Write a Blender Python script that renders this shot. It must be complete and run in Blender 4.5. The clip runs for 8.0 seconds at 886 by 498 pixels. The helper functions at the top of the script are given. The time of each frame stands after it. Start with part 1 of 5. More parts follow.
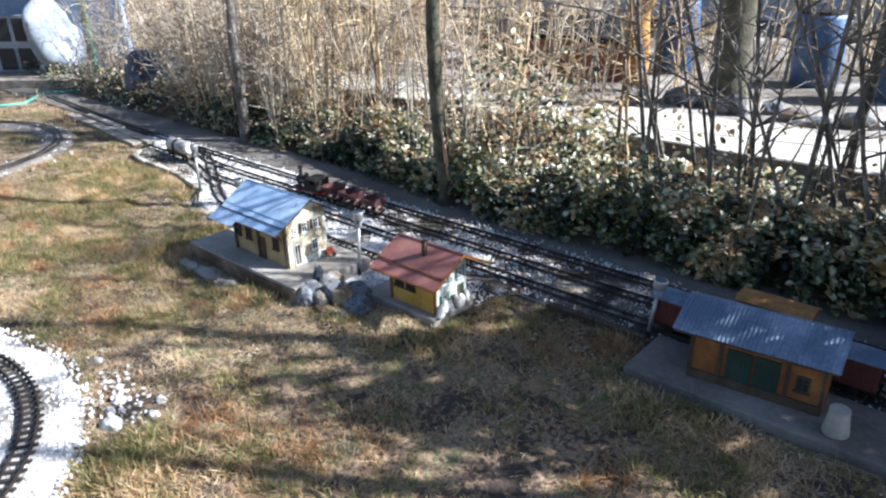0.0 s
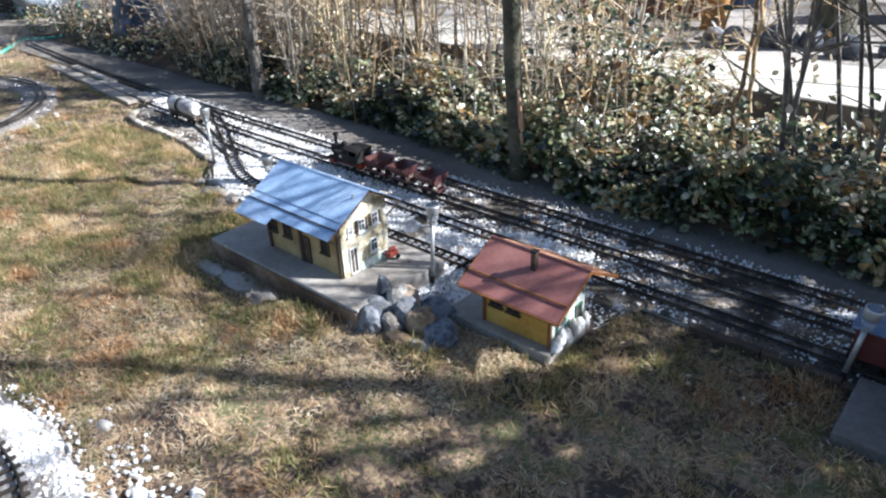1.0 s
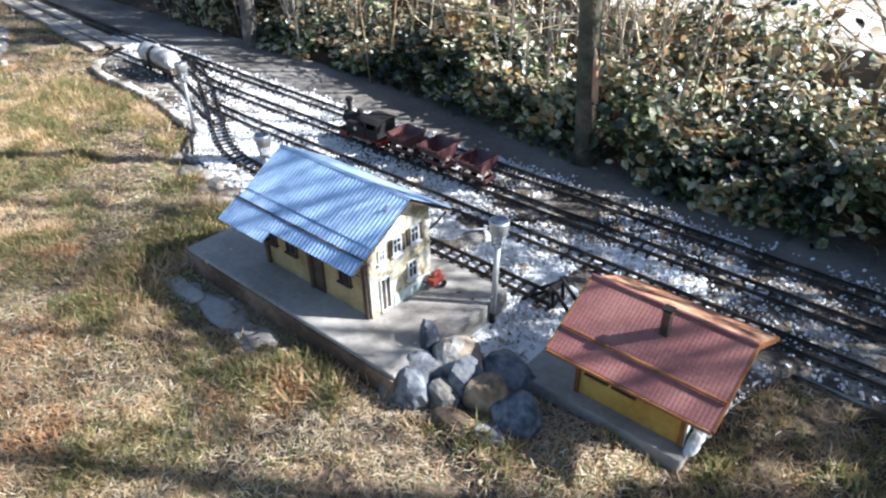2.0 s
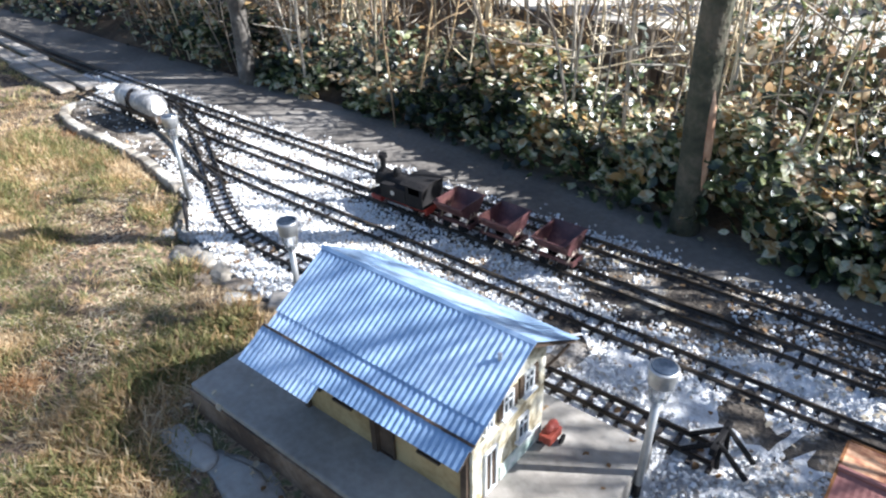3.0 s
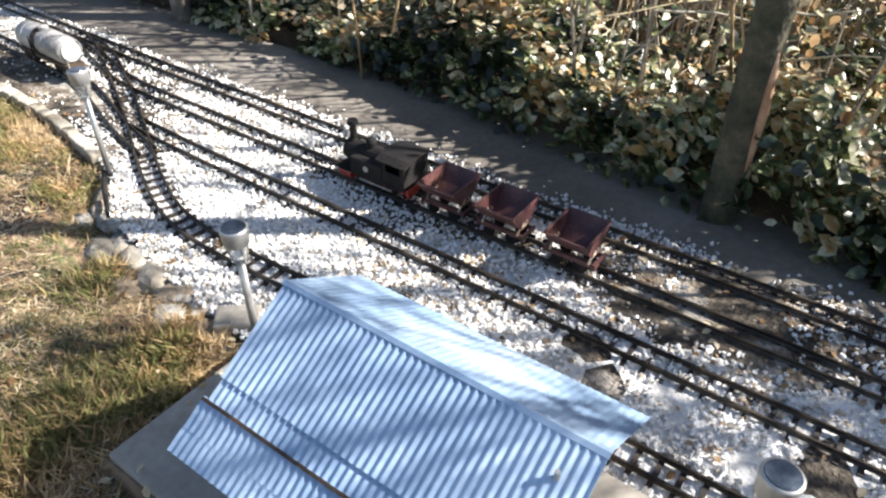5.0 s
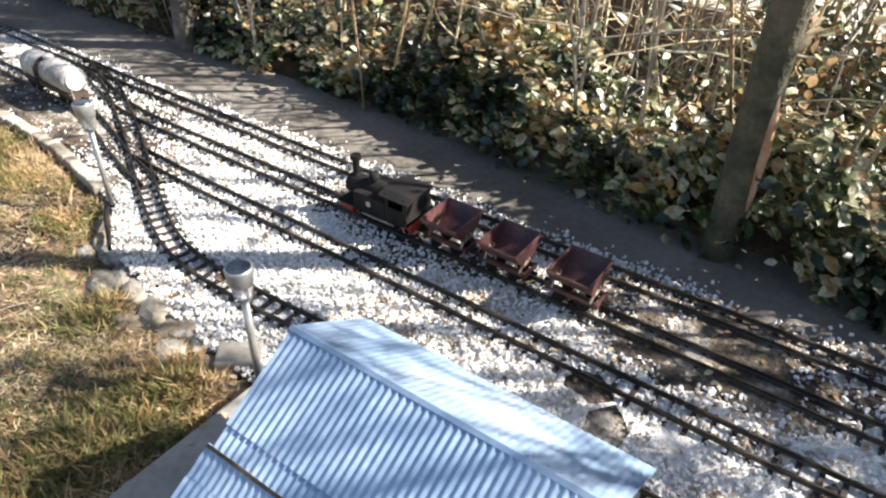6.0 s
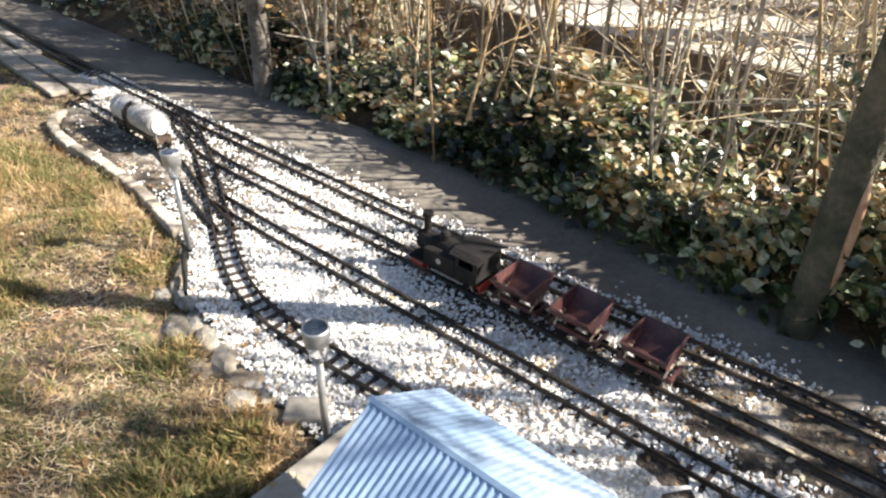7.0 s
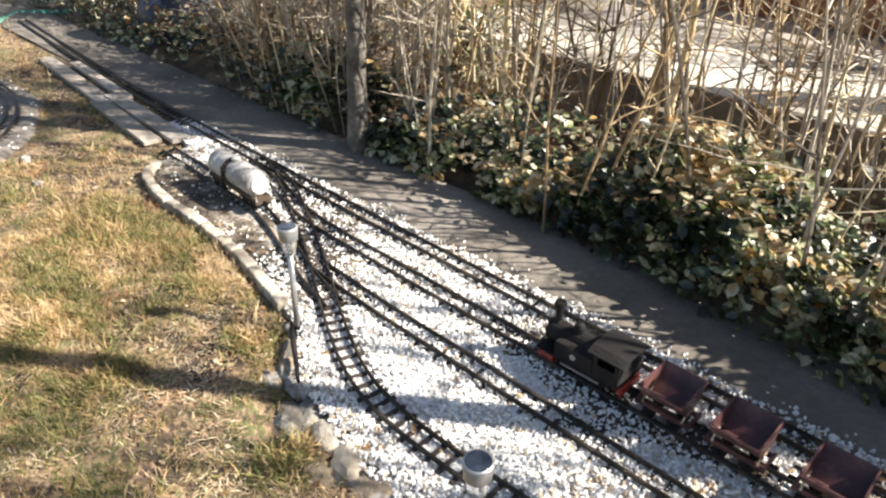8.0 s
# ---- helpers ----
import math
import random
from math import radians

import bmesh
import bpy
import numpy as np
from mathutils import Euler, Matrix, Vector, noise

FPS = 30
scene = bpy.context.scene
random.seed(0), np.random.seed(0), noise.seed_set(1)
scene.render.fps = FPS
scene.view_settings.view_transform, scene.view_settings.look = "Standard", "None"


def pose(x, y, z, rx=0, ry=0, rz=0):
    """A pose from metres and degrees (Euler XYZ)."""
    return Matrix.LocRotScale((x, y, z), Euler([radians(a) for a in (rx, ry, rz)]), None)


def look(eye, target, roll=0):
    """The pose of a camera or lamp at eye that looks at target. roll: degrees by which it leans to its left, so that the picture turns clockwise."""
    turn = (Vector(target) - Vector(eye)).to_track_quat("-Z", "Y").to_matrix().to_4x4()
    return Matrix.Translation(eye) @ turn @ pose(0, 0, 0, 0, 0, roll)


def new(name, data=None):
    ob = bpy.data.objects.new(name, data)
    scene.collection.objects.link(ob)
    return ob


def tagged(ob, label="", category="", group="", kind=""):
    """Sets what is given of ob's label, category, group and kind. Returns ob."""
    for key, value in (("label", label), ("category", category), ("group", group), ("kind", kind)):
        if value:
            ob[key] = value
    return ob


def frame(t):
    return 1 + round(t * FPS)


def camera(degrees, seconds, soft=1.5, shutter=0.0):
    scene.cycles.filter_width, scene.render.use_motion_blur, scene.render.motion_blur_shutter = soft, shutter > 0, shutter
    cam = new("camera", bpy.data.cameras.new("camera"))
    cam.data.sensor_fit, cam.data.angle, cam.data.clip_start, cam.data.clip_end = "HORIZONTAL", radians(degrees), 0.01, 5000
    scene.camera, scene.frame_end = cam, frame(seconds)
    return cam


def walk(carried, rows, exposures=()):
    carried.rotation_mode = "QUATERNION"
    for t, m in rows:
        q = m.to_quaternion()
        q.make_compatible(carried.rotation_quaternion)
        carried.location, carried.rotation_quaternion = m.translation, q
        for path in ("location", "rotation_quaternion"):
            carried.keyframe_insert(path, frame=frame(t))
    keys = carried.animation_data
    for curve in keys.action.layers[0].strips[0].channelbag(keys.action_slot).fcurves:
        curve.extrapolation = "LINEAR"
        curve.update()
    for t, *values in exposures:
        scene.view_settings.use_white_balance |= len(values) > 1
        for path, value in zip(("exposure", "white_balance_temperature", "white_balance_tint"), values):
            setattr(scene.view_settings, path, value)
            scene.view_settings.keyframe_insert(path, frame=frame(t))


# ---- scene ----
cam = camera(65.0, 8.0, soft=2.2)
PATH = [
    (0, (0.097, -0.061, 1.248), (-1.134, 1.302, 0.456), -1.3),
    (0.5, (-0.247, 0.12, 1.242), (-1.444, 1.434, 0.325), 0.2),
    (1, (-0.621, 0.248, 1.178), (-1.8, 1.555, 0.228), -2.2),
    (1.2, (-0.755, 0.297, 1.157), (-1.917, 1.619, 0.207), -4.4),
    (2.3, (-1.376, 0.749, 1.009), (-2.461, 2.004, -0.108), 0.5),
    (2.5, (-1.496, 0.79, 0.996), (-2.572, 2.064, -0.107), 1.2),
    (3, (-1.746, 0.913, 0.96), (-2.835, 2.219, -0.092), -1.8),
    (3.5, (-1.934, 1.042, 0.886), (-3.055, 2.232, -0.267), -1.1),
    (4, (-1.989, 1.109, 0.879), (-3.021, 2.34, -0.314), -1.5),
    (4.5, (-2.018, 1.15, 0.877), (-2.945, 2.436, -0.342), 0.0),
    (6, (-2.065, 1.165, 0.913), (-2.996, 2.5, -0.249), 1.3),
    (6.5, (-2.077, 1.166, 0.924), (-3.066, 2.491, -0.201), 0.8),
    (7, (-2.121, 1.161, 0.949), (-3.205, 2.456, -0.123), 1.2),
    (7.5, (-2.19, 1.153, 0.972), (-3.369, 2.41, -0.043), 2.1),
    (8, (-2.396, 1.157, 0.989), (-3.597, 2.405, -0.011), 1.3),
]
walk(cam, [(t, look(eye, target, roll)) for t, eye, target, roll in PATH],
     exposures=[(0, 1.58, 5700, 10), (1, 1.54, 5700, 10), (2.5, 1.76, 5650, 10), (3.5, 1.72, 5900, 10), (4.5, 1.68, 6300, 10), (6.5, 1.72, 6750, 10), (8, 1.68, 6850, 10)])

# ---- light ----
SUN_WAY = Vector((0.83, 0.56, 0.757)).normalized()
world = bpy.data.worlds.new("world")
scene.world = world
world.use_nodes = True
wn = world.node_tree.nodes
sky = wn.new("ShaderNodeTexSky")
sky.sky_type = 'NISHITA'
sky.sun_disc = False
sky.sun_elevation = math.asin(SUN_WAY.z)
sky.sun_rotation = math.atan2(SUN_WAY.x, SUN_WAY.y)
world.node_tree.links.new(sky.outputs[0], wn["Background"].inputs[0])
wn["Background"].inputs[1].default_value = 0.055
sun = new("sun", bpy.data.lights.new("sun", 'SUN'))
sun.data.energy = 5.0
sun.data.angle = radians(0.55)
sun.data.color = (1.0, 0.955, 0.89)
sun.matrix_world = look((0, 0, 0), -SUN_WAY)


# ---- materials ----
def mat(name, colors, scale=8.0, fine=60.0, rough=0.7, metal=0.0, bump=0.3, dist=0.004, island=0.0, obj=0.0, spec=0.5, stops=None, mix=0.35, gain=1.0):
    """Procedural surface: a large noise through a colour ramp, a fine grain over it, relief, and a shift per piece."""
    m = bpy.data.materials.new(name)
    m.use_nodes = True
    n, l = m.node_tree.nodes, m.node_tree.links
    b = n["Principled BSDF"]
    geo = n.new("ShaderNodeNewGeometry")
    pos = geo.outputs["Position"]
    n1 = n.new("ShaderNodeTexNoise")
    n1.inputs["Scale"].default_value, n1.inputs["Detail"].default_value = scale, 5
    n2 = n.new("ShaderNodeTexNoise")
    n2.inputs["Scale"].default_value, n2.inputs["Detail"].default_value = fine, 3
    l.new(pos, n1.inputs["Vector"])
    l.new(pos, n2.inputs["Vector"])
    add = n.new("ShaderNodeMath")
    add.operation = 'MULTIPLY_ADD'
    l.new(n2.outputs[0], add.inputs[0])
    add.inputs[1].default_value = mix
    off = n.new("ShaderNodeMath")
    off.operation = 'SUBTRACT'
    l.new(n1.outputs[0], off.inputs[0])
    off.inputs[1].default_value = mix * 0.5
    l.new(off.outputs[0], add.inputs[2])
    last = add.outputs[0]
    if gain != 1:
        gn = n.new("ShaderNodeMath")
        gn.operation = 'MULTIPLY_ADD'
        l.new(last, gn.inputs[0])
        gn.inputs[1].default_value, gn.inputs[2].default_value = gain, .5 - .5 * gain
        last = gn.outputs[0]
    for amount, node, sock in ((island, geo, "Random Per Island"), (obj, None, "Random")):
        if amount:
            src = node or n.new("ShaderNodeObjectInfo")
            k = n.new("ShaderNodeMath")
            k.operation = 'MULTIPLY_ADD'
            l.new(src.outputs[sock], k.inputs[0])
            k.inputs[1].default_value = amount
            o = n.new("ShaderNodeMath")
            o.operation = 'SUBTRACT'
            l.new(last, o.inputs[0])
            o.inputs[1].default_value = amount * 0.5
            l.new(o.outputs[0], k.inputs[2])
            last = k.outputs[0]
    ramp = n.new("ShaderNodeValToRGB")
    stops = stops or [0.3 + 0.4 * i / max(1, len(colors) - 1) for i in range(len(colors))]
    while len(ramp.color_ramp.elements) < len(colors):
        ramp.color_ramp.elements.new(0.5)
    for e, c, p in zip(ramp.color_ramp.elements, colors, stops):
        e.position, e.color = p, (*c, 1)
    l.new(last, ramp.inputs[0])
    l.new(ramp.outputs[0], b.inputs["Base Color"])
    b.inputs["Roughness"].default_value, b.inputs["Metallic"].default_value = rough, metal
    b.inputs["Specular IOR Level"].default_value = spec
    if bump:
        bp = n.new("ShaderNodeBump")
        bp.inputs["Strength"].default_value, bp.inputs["Distance"].default_value = bump, dist
        l.new(n2.outputs[0], bp.inputs["Height"])
        l.new(bp.outputs[0], b.inputs["Normal"])
    return m


M_soil = mat("lawn_soil", [(.050, .036, .026), (.115, .078, .050), (.30, .205, .125), (.12, .115, .052)], 7, 60, .95, bump=.8, dist=.012, mix=.7, gain=1.5)
M_grass = mat("grass_blades", [(.68, .54, .34), (.52, .34, .17), (.33, .29, .12), (.16, .185, .06), (.62, .46, .27), (.40, .22, .095)], 1.9, 9, .7, bump=0, island=.30, stops=[.2, .33, .44, .60, .71, .86], gain=2.6)
M_gravel_bed = mat("gravel_bed", [(.46, .44, .41), (.66, .64, .61), (.77, .76, .74), (.83, .82, .80)], 14, 150, .9, bump=.8, dist=.008, gain=1.3)
M_loopgravel = mat("weathered_loop_gravel", [(.20, .18, .16), (.36, .34, .31), (.54, .52, .50), (.66, .65, .63)], 9, 110, .9, bump=.9, dist=.008, gain=1.6)
# dirt colour, taken darker so that it also paints the tracks' shade
M_soilshade = mat("dirty_shaded_ballast", [(.036, .029, .024), (.08, .064, .048), (.15, .122, .092), (.38, .34, .29)], 12, 110, .95, bump=.9, dist=.01, gain=1.4)
M_stone = mat("crushed_stone", [(.30, .27, .24), (.60, .58, .55), (.78, .77, .75), (.84, .83, .81), (.52, .43, .32), (.26, .20, .15)], 3.2, 90, .85, bump=.4, dist=.003, island=.6, stops=[.10, .26, .40, .68, .80, .92])
M_path = mat("path_dust", [(.11, .096, .081), (.17, .150, .126), (.24, .215, .185)], 2.2, 60, .95, bump=.5, dist=.006)
M_rail = mat("rail_brass_dulled", [(.035, .03, .025), (.07, .058, .046), (.13, .105, .08)], 12, 120, .45, .7, .2, .001)
M_tie = mat("sleeper_plastic", [(.022, .017, .014), (.04, .03, .024), (.06, .048, .04)], 10, 150, .75, 0, .3, .001, obj=.2)
M_slab = mat("concrete_slab", [(.22, .195, .165), (.32, .29, .25), (.41, .38, .335)], 5, 70, .9, bump=.35, dist=.003)
M_rock = mat("field_rock", [(.045, .052, .066), (.095, .105, .125), (.20, .205, .21), (.16, .13, .10)], 9, 60, .9, bump=.7, dist=.008, obj=.35, gain=1.5)
M_palerock = mat("pale_rock", [(.13, .115, .095), (.25, .23, .20), (.40, .38, .34), (.26, .20, .14)], 14, 70, .9, bump=.8, dist=.006, obj=.5, gain=1.5)
M_mortar = mat("pale_mortar", [(.20, .17, .13), (.34, .30, .24), (.46, .42, .35)], 8, 60, .9, bump=.6, dist=.004, obj=.3)
M_worn = mat("worn_cream_paint", [(.24, .17, .11), (.46, .38, .27), (.62, .55, .44)], 30, 120, .6, 0, .2, .001, gain=1.4)
M_brownrock = mat("tan_rock", [(.10, .065, .04), (.22, .16, .10), (.34, .27, .18)], 12, 60, .9, bump=.7, dist=.006, gain=1.4)
M_whiterock = mat("white_rock", [(.34, .32, .29), (.56, .54, .51), (.72, .71, .69), (.48, .42, .35)], 14, 70, .9, bump=.8, dist=.006, obj=.4, gain=1.4)
M_stainedge = mat("earth_stained_edge", [(.09, .055, .034), (.17, .11, .068), (.25, .175, .12)], 9, 70, .95, 0, .5, .004, gain=1.4)
M_hutwall = mat("blue_grey_boards", [(.15, .22, .34), (.22, .31, .46), (.30, .39, .54)], 2, 30, .7, 0, .2, .004)
# white of the hut door and sheeting, with shade put into its blue-grey
M_shadewhite = mat("shaded_white", [(.14, .165, .20), (.23, .26, .30), (.33, .36, .40)], 4, 30, .45, 0, .3, .01)
M_zinc = mat("corrugated_zinc", [(.24, .35, .51), (.31, .43, .60), (.41, .53, .69)], 6, 80, .40, .2, .1, .001, gain=1.6)
# darker copy of the zinc: shade and blue sky reflection put into the colour
M_shadezinc = mat("shaded_blue_zinc", [(.11, .155, .23), (.18, .235, .32), (.28, .34, .42)], 7, 80, .55, .3, .1, .001, gain=1.5)
M_rust = mat("rusty_edge", [(.035, .026, .022), (.065, .045, .034), (.12, .078, .055)], 20, 120, .85, .2, .4, .002, gain=1.5)
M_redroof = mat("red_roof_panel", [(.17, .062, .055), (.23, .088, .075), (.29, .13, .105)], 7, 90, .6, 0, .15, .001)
M_ochre = mat("ochre_boards", [(.34, .19, .035), (.48, .28, .05), (.58, .37, .09)], 8, 90, .75, 0, .25, .001)
M_cream = mat("cream_render", [(.30, .24, .14), (.60, .52, .35), (.74, .68, .52), (.80, .76, .64)], 18, 90, .85, 0, .3, .0015, gain=1.7)
M_tan = mat("faded_ochre_boards", [(.22, .155, .07), (.33, .24, .11), (.42, .32, .16)], 10, 90, .8, 0, .3, .001, gain=1.4)
M_darkwood = mat("dark_wood", [(.035, .022, .014), (.065, .042, .026), (.10, .07, .045)], 14, 100, .75, 0, .3, .001)
M_green = mat("green_shutter", [(.05, .13, .09), (.08, .19, .13), (.11, .24, .17)], 14, 90, .65, 0, .2, .001)
M_mint = mat("mint_render", [(.28, .38, .32), (.50, .58, .50), (.72, .75, .68), (.82, .82, .78)], 26, 90, .85, 0, .4, .002)
M_orange = mat("orange_boards", [(.13, .045, .010), (.20, .076, .017), (.30, .13, .034)], 9, 90, .7, 0, .2, .001)
# red roof as it looks in sun: the light is in the colour
M_sunlitroof = mat("sunlit_red_roof", [(.20, .07, .04), (.36, .17, .085), (.50, .30, .18)], 22, 90, .7, 0, .15, .001, gain=1.6)
M_darkgreen = mat("dark_green_boards", [(.010, .028, .022), (.016, .045, .034), (.03, .06, .048)], 14, 90, .6, 0, .2, .001)
M_white = mat("white_paint", [(.62, .62, .60), (.76, .76, .74), (.82, .82, .80)], 8, 80, .6, 0, .1, .001)
M_black = mat("black_paint", [(.006, .006, .007), (.011, .010, .010), (.020, .017, .016)], 12, 100, .75, 0, .1, .001, spec=.25)
M_red = mat("red_enamel", [(.19, .016, .010), (.30, .027, .016), (.38, .05, .026)], 12, 100, .5, 0, .1, .001)
M_cart = mat("faded_red_paint", [(.14, .02, .014), (.22, .035, .022), (.30, .06, .035)], 12, 100, .6, 0, .1, .001)
M_oxide = mat("oxide_red_steel", [(.055, .022, .024), (.095, .040, .040), (.17, .082, .066)], 14, 110, .45, .1, .25, .001)
M_chrome = mat("brushed_steel", [(.36, .36, .35), (.46, .46, .45), (.56, .56, .55)], 20, 140, .45, .6, .05, .0005)
M_solar = mat("solar_cell", [(.02, .03, .045), (.05, .065, .09), (.10, .12, .15)], 30, 160, .18, 0, 0)
M_silver = mat("silver_tank_paint", [(.20, .195, .19), (.36, .35, .345), (.52, .51, .50)], 10, 80, .5, .15, .15, .001)
M_plank = mat("weathered_plank", [(.19, .155, .12), (.31, .265, .215), (.44, .39, .33)], 9, 80, .9, 0, .5, .002, obj=.25)
M_greybark = mat("grey_bark", [(.07, .06, .05), (.14, .125, .105), (.27, .24, .205)], 14, 60, .95, 0, .9, .008)
M_bark = mat("tree_bark", [(.035, .036, .022), (.070, .068, .042), (.14, .115, .08)], 14, 70, .95, 0, .9, .008)
M_cane = mat("dry_cane", [(.17, .11, .06), (.38, .26, .135), (.56, .42, .24), (.64, .53, .35)], 1.4, 50, .8, 0, .3, .002, island=.2, obj=.5, gain=1.4)
M_twig = mat("grey_twig", [(.13, .105, .08), (.29, .24, .185), (.50, .44, .35)], 2.0, 60, .85, 0, .2, .002, island=.4)
M_ivy = mat("ivy_leaf", [(.012, .021, .009), (.032, .052, .018), (.10, .14, .045), (.36, .37, .15), (.72, .70, .50), (.55, .34, .12)], 6, 40, .38, 0, .15, .002, island=.55, spec=1.0, stops=[.14, .38, .51, .62, .73, .92], gain=2.3)
M_brownleaf = mat("dead_leaf", [(.22, .125, .055), (.48, .33, .18), (.74, .64, .46)], 3, 40, .75, 0, .3, .002, island=.6)
for m in (M_ivy, M_brownleaf, M_grass):
    nt = m.node_tree
    b, out = nt.nodes["Principled BSDF"], nt.nodes["Material Output"]
    tr, mx = nt.nodes.new("ShaderNodeBsdfTranslucent"), nt.nodes.new("ShaderNodeMixShader")
    nt.links.new(b.inputs["Base Color"].links[0].from_socket, tr.inputs["Color"])
    mx.inputs[0].default_value = .45
    b.inputs["Coat Weight"].default_value = .5 if m is M_ivy else 0
    b.inputs["Coat Roughness"].default_value = .42
    nt.links.new(b.outputs[0], mx.inputs[1])
    nt.links.new(tr.outputs[0], mx.inputs[2])
    nt.links.new(mx.outputs[0], out.inputs[0])
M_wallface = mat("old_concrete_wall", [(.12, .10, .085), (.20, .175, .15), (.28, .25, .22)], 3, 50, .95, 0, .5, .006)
M_terrace = mat("pale_terrace", [(.27, .245, .20), (.40, .37, .315), (.52, .49, .43)], 1.6, 40, .95, 0, .4, .006)
M_farwall = mat("pale_facade", [(.34, .36, .40), (.44, .46, .49), (.52, .53, .55)], .8, 20, .9, 0, .1, .004)
M_brownwall = mat("brown_red_boards", [(.12, .05, .03), (.19, .08, .05), (.25, .12, .08)], 1.5, 40, .85, 0, .2, .004)
M_blue = mat("blue_tarp", [(.02, .05, .12), (.05, .10, .21), (.12, .20, .34)], 3, 40, .5, 0, .4, .01)
M_yellow = mat("yellow_orange_wood", [(.16, .07, .02), (.36, .17, .04), (.55, .33, .12)], 4, 50, .7, 0, .2, .004)
M_heart = mat("bare_heartwood", [(.30, .15, .085), (.46, .27, .16), (.58, .40, .27)], 9, 70, .8, 0, .4, .003)
M_hose = mat("green_hose", [(.03, .16, .12), (.05, .24, .18), (.09, .30, .23)], 6, 60, .45, 0, .1, .002)


def glass(name, color, rough, alpha):
    m = bpy.data.materials.new(name)
    m.use_nodes = True
    b = m.node_tree.nodes["Principled BSDF"]
    b.inputs["Base Color"].default_value = (*color, 1)
    b.inputs["Roughness"].default_value = rough
    b.inputs["Transmission Weight"].default_value = alpha
    b.inputs["IOR"].default_value = 1.3
    return m


M_clear = glass("clear_plastic", (.92, .95, .97), .15, .9)
M_pane = glass("dark_pane", (.03, .035, .04), .1, .0)


# ---- mesh helpers ----
class Geo:
    """Collects vertices and faces."""

    def __init__(self):
        self.v, self.f = [], []

    def add(self, verts, faces):
        k = len(self.v)
        self.v.extend(tuple(p) for p in verts)
        self.f.extend(tuple(i + k for i in q) for q in faces)
        return self

    def box(self, c, s, rz=0.0, ry=0.0, rx=0.0):
        m = pose(*c, rx, ry, rz)
        vs = [m @ Vector((x * s[0] / 2, y * s[1] / 2, z * s[2] / 2)) for x in (-1, 1) for y in (-1, 1) for z in (-1, 1)]
        return self.add(vs, [(0, 1, 3, 2), (4, 6, 7, 5), (0, 4, 5, 1), (2, 3, 7, 6), (0, 2, 6, 4), (1, 5, 7, 3)])

    def tube(self, pts, radii, n=6, cap=True):
        pts = [Vector(p) for p in pts]
        if not hasattr(radii, "__len__"):
            radii = [radii] * len(pts)
        k, rings = len(self.v), []
        ref = Vector((0.31, 0.17, 0.93))
        for i, p in enumerate(pts):
            d = (pts[min(i + 1, len(pts) - 1)] - pts[max(i - 1, 0)]).normalized()
            if abs(d.dot(ref)) > .97:
                ref = Vector((0.93, 0.31, 0.17))
            a = d.cross(ref).normalized()
            b = d.cross(a)
            for j in range(n):
                w = 2 * math.pi * j / n
                self.v.append(tuple(p + (a * math.cos(w) + b * math.sin(w)) * radii[i]))
        for i in range(len(pts) - 1):
            for j in range(n):
                q = k + i * n
                self.f.append((q + j, q + (j + 1) % n, q + n + (j + 1) % n, q + n + j))
        if cap:
            self.f.append(tuple(k + j for j in range(n))[::-1])
            self.f.append(tuple(k + (len(pts) - 1) * n + j for j in range(n)))
        return self

    def lathe(self, c, prof, n=16):
        """prof: radius and height pairs, turned about the upright through c."""
        return self.tube([(c[0], c[1], c[2] + z) for r, z in prof], [max(r, .0002) for r, z in prof], n) if len({z for r, z in prof}) == len(prof) else self

    def extrude(self, poly, axis, a, b):
        """A polygon of two coordinates drawn out along an axis from a to b."""
        n = len(poly)
        put = {"x": lambda p, t: (t, p[0], p[1]), "y": lambda p, t: (p[0], t, p[1]), "z": lambda p, t: (p[0], p[1], t)}[axis]
        vs = [put(p, a) for p in poly] + [put(p, b) for p in poly]
        fs = [tuple(range(n))[::-1], tuple(range(n, 2 * n))] + [(i, (i + 1) % n, n + (i + 1) % n, n + i) for i in range(n)]
        return self.add(vs, fs)


def mesh_of(name, geo, material, smooth=False, bevel=0.0):
    me = bpy.data.meshes.new(name)
    me.from_pydata(geo.v, [], geo.f)
    me.validate()
    bm = bmesh.new()
    bm.from_mesh(me)
    if bevel or len(geo.f) < 4000:
        bmesh.ops.recalc_face_normals(bm, faces=bm.faces)
    if bevel:
        bmesh.ops.bevel(bm, geom=[e for e in bm.edges if len(e.link_faces) == 2 and e.calc_face_angle(0) > .5], offset=bevel, segments=2, profile=.6, affect='EDGES')
    bm.to_mesh(me)
    bm.free()
    if smooth:
        me.polygons.foreach_set("use_smooth", [True] * len(me.polygons))
    me.materials.append(material)
    return me


def part(name, geo, material, parent=None, label="", smooth=False, bevel=0.0):
    """One mesh object under a thing, in the thing's own coordinates."""
    ob = new(name, mesh_of(name, geo, material, smooth, bevel))
    if parent:
        ob.parent = parent
    if label:
        tagged(ob, label)
    return ob


def thing(name, at, label, category, group="", kind="", rz=0.0):
    ob = new(name)
    ob.matrix_basis = pose(*at, 0, 0, rz)
    ob.empty_display_size = .05
    return tagged(ob, label, category, group, kind)


def solid(name, geo, material, label, category, group="", kind="", at=(0, 0, 0), smooth=False, bevel=0.0):
    ob = new(name, mesh_of(name, geo, material, smooth, bevel))
    ob.location = at
    return tagged(ob, label, category, group, kind)


